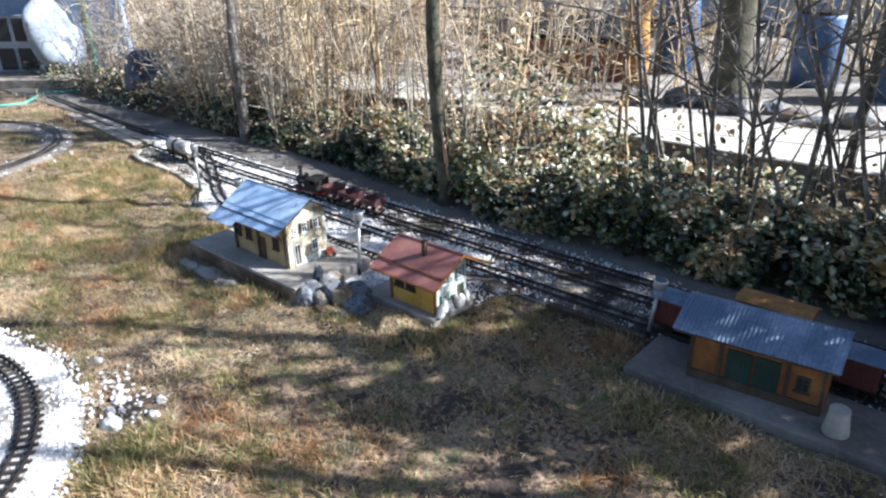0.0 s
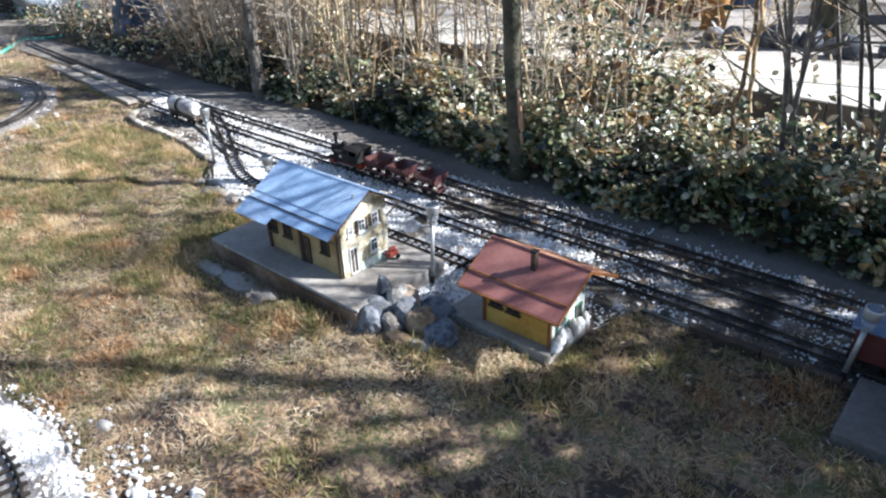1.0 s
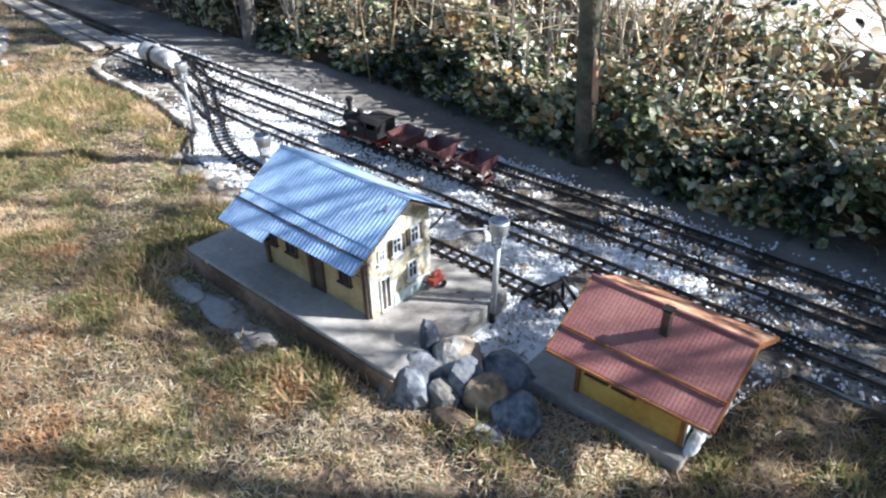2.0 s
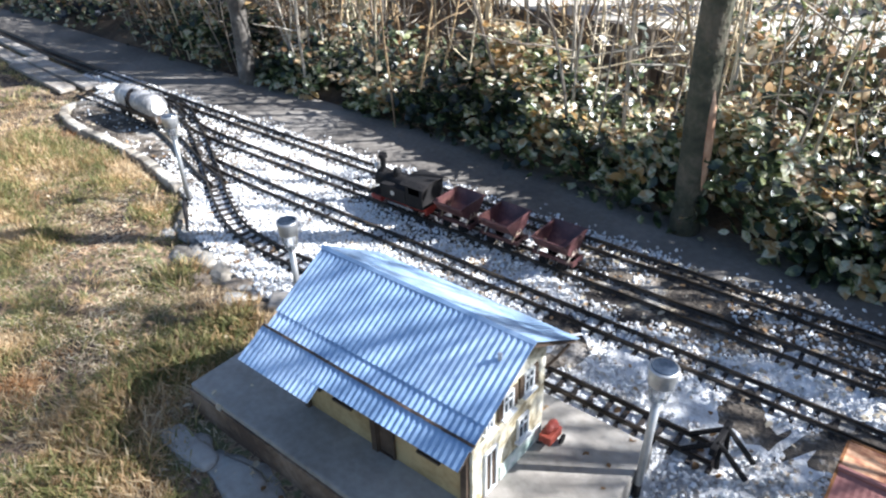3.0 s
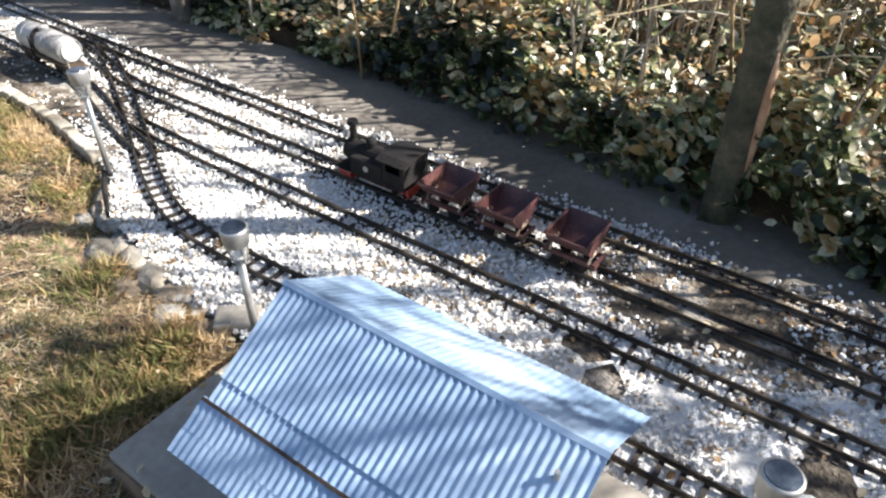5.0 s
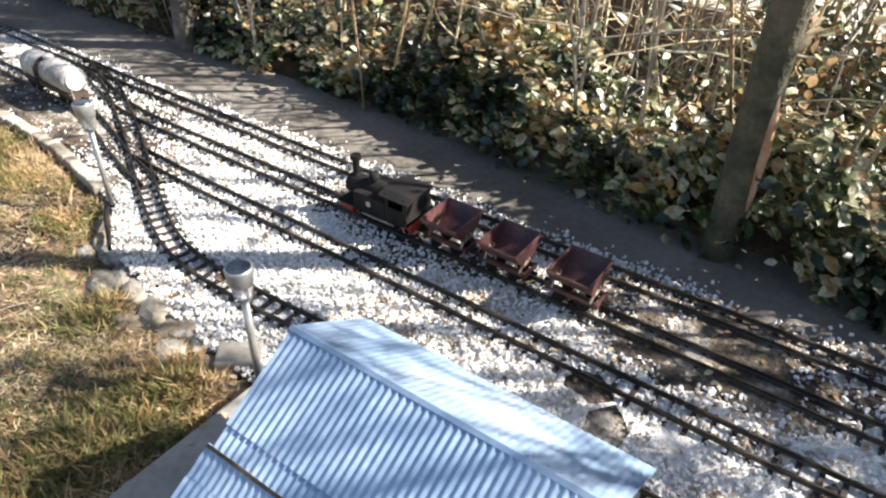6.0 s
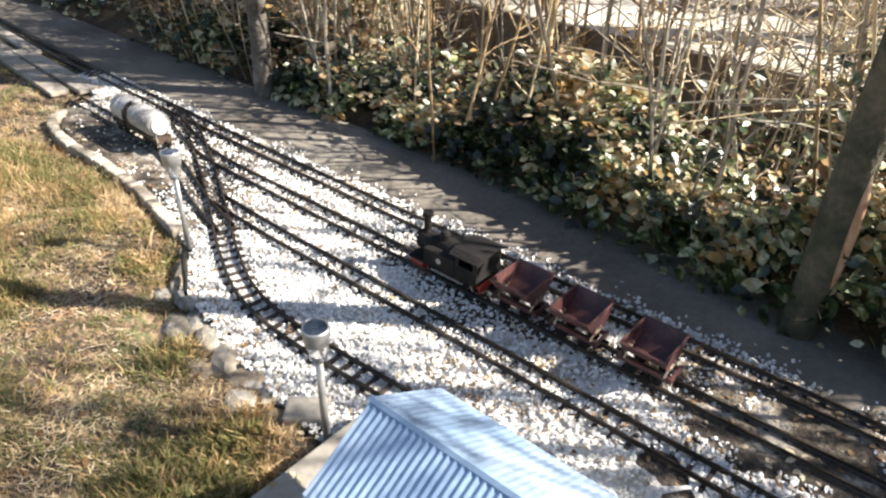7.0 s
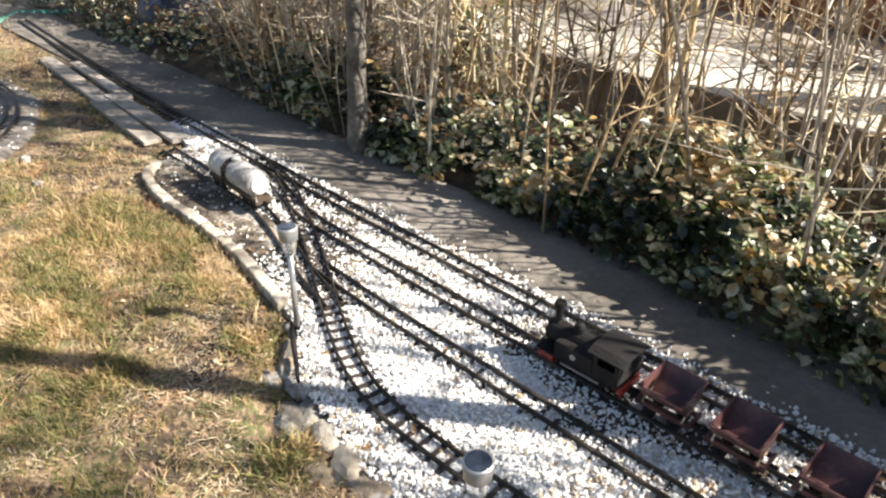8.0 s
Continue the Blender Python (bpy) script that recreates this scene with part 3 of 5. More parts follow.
opening(st, "-y", -2.375, .062, .036, .098, by0, M_darkwood, "door", bars=0)

def rock(at, sx, sy, sz, seed, label, group, material=M_rock):
    return solid("rock", lump(seed, sx, sy, sz, .30, 2, 11), material, label, "rock", group, at=at, smooth=False)


# the red-roofed halt
ht = thing("model_halt", (-1.60, 1.72, -.022), "small ochre and mint model house with a dark red roof", "model house", "model railway buildings")
hx0, hx1, hy0, hy1 = -1.718, -1.472, 1.636, 1.806
for (nm, g), m, lb in zip(gable_body(hx0, hx1, hy0, hy1, -.022, .150, .150, 1.720, .198), (M_mint, M_mint, M_ochre, M_ochre),
                          ("flaking mint and white gable", "flaking mint gable", "ochre boarded wall", "ochre boarded wall")):
    wpart(nm, g, m, ht, lb)


def tile_slope(x0, x1, a, b, nx, ny, th, lap):
    """A roof panel with rows of small pan tiles pressed in it."""
    g = Geo()
    d = Vector((0, b[0] - a[0], b[1] - a[1]))
    up = Vector((1, 0, 0)).cross(d).normalized()
    if up.z < 0:
        up = -up
    for side in (0, 1):
        for r in range(ny * 2 + 1):
            t = r / (ny * 2)
            for i in range(nx * 4 + 1):
                h = .00018 * math.cos(2 * math.pi * i / 4) + (.00014 if r % 2 else -.00006) - side * th
                x = x0 + (x1 - x0) * i / (nx * 4)
                p = Vector((x, a[0], a[1])) + d * t + up * h
                g.v.append(tuple(p))
    m = nx * 4 + 1
    k = m * (ny * 2 + 1)
    for r in range(ny * 2):
        for i in range(nx * 4):
            g.f.append((r * m + i, r * m + i + 1, (r + 1) * m + i + 1, (r + 1) * m + i))
            g.f.append((k + r * m + i, k + (r + 1) * m + i, k + (r + 1) * m + i + 1, k + r * m + i + 1))
    for i in range(nx * 4):
        q = ny * 2 * m
        g.f += [(i, k + i, k + i + 1, i + 1), (q + i, q + i + 1, k + q + i + 1, k + q + i)]
    for r in range(ny * 2):
        q = nx * 4
        g.f += [(r * m, (r + 1) * m, k + (r + 1) * m, k + r * m), (r * m + q, k + r * m + q, k + (r + 1) * m + q, (r + 1) * m + q)]
    return g


HR, HN, HF = (1.720, .2155), (1.560, .1290), (1.880, .1290)
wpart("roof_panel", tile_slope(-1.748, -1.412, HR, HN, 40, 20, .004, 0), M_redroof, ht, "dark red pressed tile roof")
# far slope painted lighter and more orange to stand for sunlight
wpart("roof_panel", tile_slope(-1.748, -1.412, (1.721, .2155), HF, 40, 20, .004, 0), M_sunlitroof, ht, "red roof panel with sunlight put into its orange colour")
wpart("ridge_cap", Geo().tube([(-1.750, 1.7205, .2165), (-1.410, 1.7205, .2165)], .0045, 8), M_redroof, ht)
wpart("snow_bar", Geo().tube([(-1.750, 1.607, .1590), (-1.410, 1.607, .1590)], .0028, 6), M_orange, ht, "weathered orange roof bar")
for a, b in ((HR, HN), (HR, HF)):
    wpart("barge_board", Geo().extrude([(a[0], a[1] + .001), (b[0], b[1] + .001), (b[0], b[1] - .008), (a[0], a[1] - .009)], "x", -1.412, -1.408), M_orange, ht, "weathered orange board")
    wpart("barge_board", Geo().extrude([(a[0], a[1] + .001), (b[0], b[1] + .001), (b[0], b[1] - .008), (a[0], a[1] - .009)], "x", -1.752, -1.748), M_orange, ht, "weathered orange board")
wpart("gutter", Geo().tube([(-1.748, 1.557, .1250), (-1.412, 1.557, .1250)], .0035, 6), M_orange, ht)
wpart("gutter", Geo().tube([(-1.748, 1.884, .1250), (-1.412, 1.884, .1250)], .0035, 6), M_orange, ht)
chim = wpart("chimney", Geo().box((-1.566, 1.676, .213), (.016, .016, .066)), M_rust, ht, "dark sooty chimney", bevel=.001)
wpart("chimney_cap", Geo().box((-1.566, 1.676, .247), (.020, .020, .004)), M_black, ht, under=chim)
for y in (1.675, 1.765):
    opening(ht, "x", y, .115, .024, .040, hx1, M_white, shutters=M_green)
for y, z in ((1.640, .0), (1.662, .010), (1.690, .004), (1.722, .012), (1.752, .002), (1.786, .008)):
    rock((hx1 + .016, y, z - .026), .018, .021, .034, int(y * 999), "pale flaked mortar lump at the foot of the gable", "flaked mortar lumps", M_whiterock)
opening(ht, "x", 1.675, .030, .024, .040, hx1, M_white, shutters=M_green)
opening(ht, "x", 1.770, .022, .030, .080, hx1, M_green, "door", bars=0)
for x in (-1.668, -1.606):
    opening(ht, "-y", x, .060, .042, .026, hy0, M_darkwood)
for x in (-1.712, -1.480):
    wpart("corner_board", Geo().box((x, 1.6335, .064), (.010, .005, .170)), M_orange, ht)

# the shaded goods station, turned a little from the tracks
gx0, gx1, gy0, gy1 = -.605, -.215, 1.882, 2.06
gs = thing("model_goods_shed", (-.42, 1.955, -.028), "orange boarded model goods station with green doors and a zinc roof", "model house", "model railway buildings", rz=5.5)
for (nm, g), m in zip(gable_body(gx0, gx1, gy0, gy1, -.028, .135, .150, 2.00, .185), (M_orange,) * 4):
    wpart(nm, g, m, gs, "orange boarded wall")
GR, GN, GF = (2.010, .198), (1.858, .137), (2.11, .155)
wpart("roof_sheet", corrugated(-.660, -.185, GR, GN, .0125, .0016, wave=.001), M_shadezinc, gs, "corrugated zinc sheet")
wpart("roof_sheet", corrugated(-.660, -.185, (2.011, .198), GF, .0125, .0016, wave=.001), M_shadezinc, gs, "corrugated zinc sheet")
wpart("fascia", Geo().box((-.4225, 1.863, .132), (.465, .003, .010)), M_darkwood, gs)
for x in (-.455, -.375):
    dr = wpart("door", Geo().box((x, 1.8785, .056), (.072, .006, .105)), M_darkgreen, gs, "dark green sliding door")
    for k in range(6):
        wpart("batten", Geo().box((x - .030 + k * .012, 1.8745, .056), (.002, .003, .100)), M_darkgreen, gs, under=dr)
opening(gs, "-y", -.275, .06, .034, .046, gy0, M_darkwood)
for x in (-.600, -.510, -.318, -.220):
    wpart("timber_post", Geo().box((x, 1.8800, .05), (.010, .005, .155)), M_darkwood, gs)
wpart("plinth", Geo().box((-.41, 1.8785, -.012), (.385, .006, .030)), M_darkwood, gs)

pot = thing("plastic_pot", (-.155, 1.850, -.028), "pale translucent plastic pot beside the goods station", "pot")
part("body", Geo().tube([(0, 0, 0), (0, 0, .004), (0, 0, .075), (0, 0, .078)], [.034, .036, .026, .022], 20), M_slab, pot, "pale tapered body", True)
part("rim", Geo().tube([(0, 0, .074), (0, 0, .080)], [.028, .028], 20), M_slab, pot)


# ---- lamps ----
def solar_lamp(at, top, label, black=0.0, lean=(0, 0)):
    h = top - at[2]
    t = thing("solar_lamp", at, label, "garden lamp", "solar stake lamps")
    lx, ly = lean
    p = lambda z: (lx * z / h, ly * z / h, z)
    part("pole", Geo().tube([p(black), p(h - .066)], .0072, 12), M_chrome, t, "thin steel pole", True)
    part("stake", Geo().tube([p(-.02), p(max(black, .02))], .0072, 8), M_black, t, "black plastic stake", True)
    g = Geo().tube([p(h - .072), p(h - .066), p(h - .033)], [.010, .0145, .0195], 20)
    part("lens", g, M_clear, t, "clear ribbed plastic lens")
    part("cap", Geo().tube([p(h - .034), p(h - .032), p(h - .004), p(h - .001)], [.0195, .0212, .0240, .0232], 28), M_chrome, t, "brushed steel cap", True)
    part("solar_panel", Geo().tube([p(h - .0012), p(h + .0006)], [.0205, .0195], 24), M_solar, t, "dark round solar cell")
    return t


solar_lamp((-2.010, 1.728, -.055), .246, "steel solar stake lamp beside the station platform", .04, (.008, .008))
solar_lamp((-2.847, 1.709, -.055), .231, "steel solar stake lamp at the platform end", .02)
solar_lamp((-3.602, 1.903, -.060), .238, "steel solar stake lamp by the points", .03, (-.012, .008))
solar_lamp((-.815, 2.030, -.060), .190, "weathered solar stake lamp beside the goods station", .04, (.03, .0))


solid("loose_stake", Geo().tube([(-3.622, 1.900, -.034), (-3.54, 1.850, -.022), (-3.430, 1.785, -.030)], [.006, .0075, .004], 8), M_black,
      "black plastic stake lying across the edging stones", "stake", smooth=True)


# ---- rolling stock ----
def wheelset(parent, x, r=.0155):
    ax = part("axle", Geo().tube([(x, -.030, r), (x, .030, r)], .003, 6), M_black, parent)
    for s in (-1, 1):
        part("wheel", Geo().tube([(x, s * .0205, r), (x, s * .0265, r)], r, 18), M_black, ax, "dark spoked wheel", False)
    return ax


def frame_bar(parent, x0, x1, z, m):
    for s in (-1, 1):
        part("side_frame", Geo().box(((x0 + x1) / 2, s * .024, z), (x1 - x0, .006, .012)), m, parent)
    for x in (x0, x1):
        part("buffer_beam", Geo().box((x, 0, z), (.006, .060, .014)), m, parent)
        part("coupler", Geo().box((x + (.010 if x == x1 else -.010), 0, z - .002), (.018, .008, .005)), M_black, parent)


def tipper(at, label, tilt, body_mat):
    t = thing("tipper_wagon", at, label, "wagon", "narrow gauge tipper wagons")
    frame_bar(t, -.062, .062, .030, M_oxide)
    for x in (-.030, .030):
        wheelset(t, x)
    for s in (-1, 1):
        g = Geo()
        for w in (-1, 1):
            g.tube([(s * .048, w * .030, .034), (s * .050, w * .006, .062)], .0028, 5)
        g.tube([(s * .050, -.016, .050), (s * .050, .016, .050)], .0024, 5)
        part("cradle", g, M_worn, t, "pale worn cradle frame")
    # V-shaped skip
    prof = [(-.062, .098), (-.040, .066), (-.012, .042), (.012, .042), (.040, .066), (.062, .098)]
    inner = [(y * .955, z + .003) for y, z in prof]
    g = Geo()
    ring = prof + inner[::-1]
    g.extrude(ring, "x", -.050, .050)
    for s in (-1, 1):
        g.extrude(prof, "x", s * .050 - .0015, s * .050 + .0015)
    skip = part("skip", g, body_mat, t, "V-shaped steel skip")
    part("rim", Geo().box((0, -.0615, .098), (.106, .004, .004)).box((0, .0615, .098), (.106, .004, .004)).box((-.0515, 0, .098), (.004, .124, .004)).box((.0515, 0, .098), (.004, .124, .004)), body_mat, skip)
    if tilt:
        m = Matrix.Translation((0, 0, .05)) @ Matrix.Rotation(radians(tilt), 4, 'X') @ Matrix.Translation((0, 0, -.05))
        skip.matrix_basis = m
    t.scale = (.92, .92, .92)
    return t


def locomotive(at):
    t = thing("steam_locomotive", at, "small black model tank locomotive with red frames", "locomotive")
    part("frame", Geo().box((0, 0, .030), (.205, .058, .016)), M_red, t, "red frame", bevel=.0015)
    for x in (-.106, .106):
        part("buffer_beam", Geo().box((x, 0, .032), (.007, .080, .020)), M_red, t, "red buffer beam", bevel=.001)
        part("coupler", Geo().box((x + math.copysign(.012, x), 0, .026), (.022, .010, .006)), M_black, t)
    for x in (-.045, .0, .045):
        wheelset(t, x, .0185)
    for s in (-1, 1):
        part("coupling_rod", Geo().box((0, s * .031, .018), (.100, .003, .005)), M_chrome, t)
        part("cylinder", Geo().tube([(-.096, s * .038, .030), (-.062, s * .038, .030)], .012, 12), M_red, t)
        tank = part("side_tank", Geo().box((-.012, s * .036, .062), (.098, .024, .042)), M_black, t, bevel=.002)
        part("plate", Geo().tube([(-.012, s * .0482, .064), (-.012, s * .0492, .064)], .0075, 14), M_chrome, tank, "round bright plate")
    part("boiler", Geo().tube([(-.105, 0, .074), (-.103, 0, .074), (.04, 0, .074)], [.020, .026, .026], 18), M_black, t, "black boiler")
    part("running_board", Geo().box((-.01, 0, .041), (.20, .096, .004)), M_black, t)
    ch = part("chimney", Geo().tube([(-.088, 0, .096), (-.088, 0, .104), (-.088, 0, .136), (-.088, 0, .141), (-.088, 0, .152)], [.012, .0085, .0085, .0145, .0125], 14), M_black, t, "flared chimney")
    part("dome", Geo().tube([(-.032, 0, .096), (-.032, 0, .112), (-.032, 0, .119), (-.032, 0, .122)], [.013, .013, .010, .004], 14), M_black, t)
    part("lantern", Geo().tube([(-.108, 0, .108), (-.118, 0, .108)], .009, 12), M_chrome, t)
    cab = part("cab", Geo().box((.040, 0, .075), (.004, .094, .068)).box((.100, 0, .075), (.004, .094, .068)).box((.070, -.046, .060), (.062, .003, .038)).box((.070, .046, .060), (.062, .003, .038))
               .box((.044, -.046, .096), (.010, .003, .034)).box((.044, .046, .096), (.010, .003, .034)).box((.096, -.046, .096), (.010, .003, .034)).box((.096, .046, .096), (.010, .003, .034)), M_black, t, "open-sided black cab")
    prof = [(-.056, .108), (-.036, .117), (0, .121), (.036, .117), (.056, .108), (.056, .105), (.036, .114), (0, .118), (-.036, .114), (-.056, .105)]
    part("cab_roof", Geo().extrude(prof, "x", .026, .114), M_black, cab, "curved dark roof")
    return t


TY = 2.263
locomotive((-3.005, TY, RAIL_TOP))
tipper((-2.808, TY, RAIL_TOP), "oxide-red tipper wagon behind the locomotive", 0, M_oxide)
tipper((-2.655, TY, RAIL_TOP), "oxide-red tipper wagon with pale worn frame", 0, M_oxide)
tipper((-2.487, TY, RAIL_TOP), "oxide-red tipper wagon at the end of the train", 0, M_oxide)


def tank_wagon(at, rz):
    t = thing("tank_wagon", at, "long white-grey tank wagon parked by the edging", "wagon", rz=rz)
    frame_bar(t, -.15, .15, .034, M_darkwood)
    for x in (-.095, .095):
        part("bogie", Geo().box((x, 0, .026), (.085, .056, .010)), M_black, t)
        for d in (-.025, .025):
            wheelset(t, x + d, .014)
    barrel = part("tank", Geo().tube([(-.137, 0, .083), (-.133, 0, .083), (-.124, 0, .083), (.124, 0, .083), (.133, 0, .083), (.137, 0, .083)], [.012, .034, .043, .043, .034, .012], 24), M_silver, t, "dull silver-white tank", True)
    for x in (-.09, -.03, .03, .09):
        part("band", Geo().tube([(x - .003, 0, .083), (x + .003, 0, .083)], .0442, 24), M_silver, barrel)
    part("saddle", Geo().tube([(-.030, 0, .083), (-.004, 0, .083)], .0450, 24), M_rust, barrel, "dark rusty saddle band")
    part("ladder", Geo().tube([(-.022, -.050, .030), (-.022, -.047, .110)], .002, 5).tube([(-.008, -.050, .030), (-.008, -.047, .110)], .002, 5), M_black, t)
    part("end_cap", Geo().tube([(.1375, 0, .083), (.1395, 0, .083)], [.030, .028], 24), M_white, barrel, "white painted tank end")
    for s in (-1, 1):
        part("hand_rail", Geo().tube([(s * .152, -.026, .036), (s * .152, -.026, .075), (s * .152, .026, .075), (s * .152, .026, .036)], .0018, 5), M_white, t, "white end rail")
    part("dome", Geo().tube([(0, 0, .122), (0, 0, .134), (0, 0, .138)], [.016, .016, .010], 16), M_silver, barrel)
    part("platform", Geo().box((0, 0, .042), (.30, .056, .004)), M_darkwood, t)
    return t


tank_wagon((-4.335, 2.195, RAIL_TOP), -2)


def coach(at, label, roof_m, side_m, length):
    t = thing("goods_van" if length < .3 else "coach", at, label, "railway carriage", "stock behind the goods station")
    h = length / 2
    frame_bar(t, -h, h, .034, M_black)
    for x in (-h * .62, h * .62):
        wheelset(t, x)
    body = part("body", Geo().box((0, 0, .090), (length - .01, .094, .096)), side_m, t, bevel=.002)
    for k in range(int(length / .03)):
        for s in (-1, 1):
            part("batten", Geo().box((-h + .025 + k * .03, s * .0478, .09), (.0025, .002, .092)), side_m, body)
    prof = [(-.054, .136), (-.036, .148), (0, .153), (.036, .148), (.054, .136), (.054, .133), (.036, .145), (0, .150), (-.036, .145), (-.054, .133)]
    part("roof", Geo().extrude(prof, "x", -h - .006, h + .006), roof_m, t, "curved grey roof")
    return t


M_maroon = mat("maroon_paint", [(.05, .012, .012), (.09, .02, .018), (.13, .035, .03)], 8, 80, .5, 0, .1, .001)
coach((-.65, TRACKS["middle"][0][1], RAIL_TOP), "dark maroon van with a grey roof behind the goods station", M_shadezinc, M_maroon, .34)
coach((-.27, TRACKS["middle"][0][1], RAIL_TOP), "dark maroon van with a grey roof behind the goods station", M_shadezinc, M_maroon, .34)
coach((-.465, TRACKS["passing"][0][1], RAIL_TOP), "orange-brown goods van on the far track", M_yellow, M_orange, .24)
coach((.11, TRACKS["middle"][0][1], RAIL_TOP), "dark maroon van with a grey roof behind the goods station", M_shadezinc, M_maroon, .34)

# buffer stop at the siding's end
bs = thing("buffer_stop", (-1.925, 1.885, RAIL_TOP - .008), "black steel buffer stop at the end of the siding", "buffer stop")
for s in (-1, 1):
    g = Geo().tube([(-.060, s * .0225, .006), (.0, s * .0225, .058), (.055, s * .0225, .004)], .0055, 6)
    part("bent_rail", g, M_black, bs)
    part("stay", Geo().tube([(.0, s * .0225, .056), (.005, s * .0225, .0)], .005, 6), M_black, bs)
part("beam", Geo().box((-.004, 0, .050), (.012, .085, .018)), M_black, bs, bevel=.002)

# red barrow by the station wall
bar = thing("luggage_cart", (-2.165, 1.695, .010), "small red model luggage cart against the station gable", "cart")
part("tray", Geo().box((0, 0, .022), (.024, .040, .018)), M_cart, bar, "red tray", bevel=.002)
part("load", lump(3, .011, .016, .009), M_cart, bar, "red covered load").location = (0, .004, .030)
for s in (-1, 1):
    part("wheel", Geo().tube([(s * .016, .012, .010), (s * .019, .012, .010)], .010, 14), M_black, bar)
part("handle", Geo().tube([(0, -.028, .024), (0, -.045, .040)], .002, 5), M_black, bar)


# ---- rocks, edging and planks ----
r2 = random.Random(5)
for i, (x, y, sx, sy, sz, pale) in enumerate([(-2.035, 1.528, .028, .026, .085, 0), (-1.965, 1.530, .060, .046, .070, 1), (-2.005, 1.475, .042, .038, .066, 0), (-1.990, 1.420, .046, .038, .058, 0),
                                              (-1.928, 1.452, .040, .034, .050, 1), (-1.902, 1.500, .034, .040, .062, 0), (-1.845, 1.500, .044, .038, .066, 2), (-1.862, 1.588, .066, .050, .052, 0),
                                              (-1.778, 1.518, .056, .048, .052, 0), (-1.865, 1.428, .052, .032, .030, 2), (-1.800, 1.432, .046, .036, .028, 0), (-2.040, 1.405, .028, .026, .030, 0)]):
    m = (M_rock, M_palerock, M_brownrock)[pale]
    solid("rock", lump(i + 1, sx * 1.22, sy * 1.22, sz * .95, .26, 3, 9), m, ("rounded blue-grey boulder", "pale grey boulder", "tan-brown boulder")[pale] + " in the pile between the platforms", "rock", "boulder pile",
          at=(x, y, LAWN - .008))
kerb = resample(spline([(-3.70, 1.955), (-3.58, 1.885), (-3.46, 1.80), (-3.34, 1.765), (-3.20, 1.735), (-3.06, 1.725), (-2.95, 1.70)], 10), .080)
for i, (x, y) in enumerate(kerb):
    for row in (0, 1):
        k = r2.uniform(.75, 1.3)
        if row and r2.random() < .35:
            continue
        ob = rock((x + r2.uniform(-.012, .012) - .02 * row, y + r2.uniform(-.01, .01) - .052 * row, LAWN - .012 - .004 * row), .054 * k, .036 * k, .020 * k, i * 2 + row + 20, "rough flat stone edging the ballast", "ballast edging stones", (M_palerock, M_palerock, M_brownrock, M_mortar)[r2.randint(0, 3)])
        ob.rotation_euler[2] = r2.uniform(-.9, .3)
solid("concrete_block", Geo().box((0, 0, .016), (.085, .062, .034), 40), M_slab, "pale concrete offcut at the platform's end", "block", at=(-2.935, 1.735, LAWN), bevel=.006)
for i, (x, y, k) in enumerate([(-2.22, .679, .85), (-1.762, .648, 1.05), (-1.826, .707, .8), (-1.816, .544, 1.35), (-1.93, .621, .95), (-1.897, .577, .8), (-2.06, .625, .55), (-1.87, .66, .45), (-1.98, .58, .5), (-4.9, 1.75, 1.2), (-5.05, 1.62, 1.1), (-4.95, 1.45, 1.2), (-5.2, 1.8, 1)]):
    rock((x, y, LAWN - .010), .034 * k, .024 * k, .022 * k, i + 50, "pale stone at the edge of the loop gravel", "loop edging stones", M_whiterock if x > -4 else M_palerock)

edge = spline([(-4.70, 2.20), (-4.80, 2.13), (-4.72, 2.05), (-4.52, 2.01), (-4.25, 2.01), (-4.0, 1.99), (-3.80, 1.955), (-3.66, 1.93)], 8)
pts = resample(edge, .055)
et = thing("stone_edging", (-4.3, 2.03, LAWN), "curved pale mortar edging around the tank wagon siding", "edging")
for i, (a, b) in enumerate(zip(pts, pts[1:])):
    ang = math.degrees(math.atan2(b[1] - a[1], b[0] - a[0]))
    g = Geo().box(((a[0] + b[0]) / 2 + 4.3, (a[1] + b[1]) / 2 - 2.03, .012 + .003 * r2.random()), (.050, .030 + .008 * r2.random(), .040), ang + r2.uniform(-4, 4))
    part("edging_block", g, M_mortar, et, bevel=.008)

for i, (x0, y0, x1, y1, w) in enumerate([(-6.58, 2.355, -5.60, 2.285, .075), (-5.66, 2.262, -5.02, 2.215, .07), (-5.70, 2.345, -4.96, 2.305, .075), (-6.35, 2.425, -5.60, 2.375, .05)]):
    L, ang = math.dist((x0, y0), (x1, y1)), math.degrees(math.atan2(y1 - y0, x1 - x0))
    g = Geo().box((0, 0, .009), (L, w, .018), ang)
    solid("plank", g, M_plank, "weathered pale plank lying beside the tracks", "plank", "loose planks", at=((x0 + x1) / 2, (y0 + y1) / 2, LAWN + .006 + .003 * i), bevel=.002)


# ---- trees and thicket ----
def wander(p, d, length, n, bend, rr, lift=0.0):
    p, d = Vector(p), Vector(d).normalized()
    out = [p.copy()]
    for _ in range(n):
        d = (d + Vector((rr.uniform(-bend, bend), rr.uniform(-bend, bend), rr.uniform(-bend, bend) + lift))).normalized()
        p = p + d * (length / n)
        out.append(p.copy())
    return out


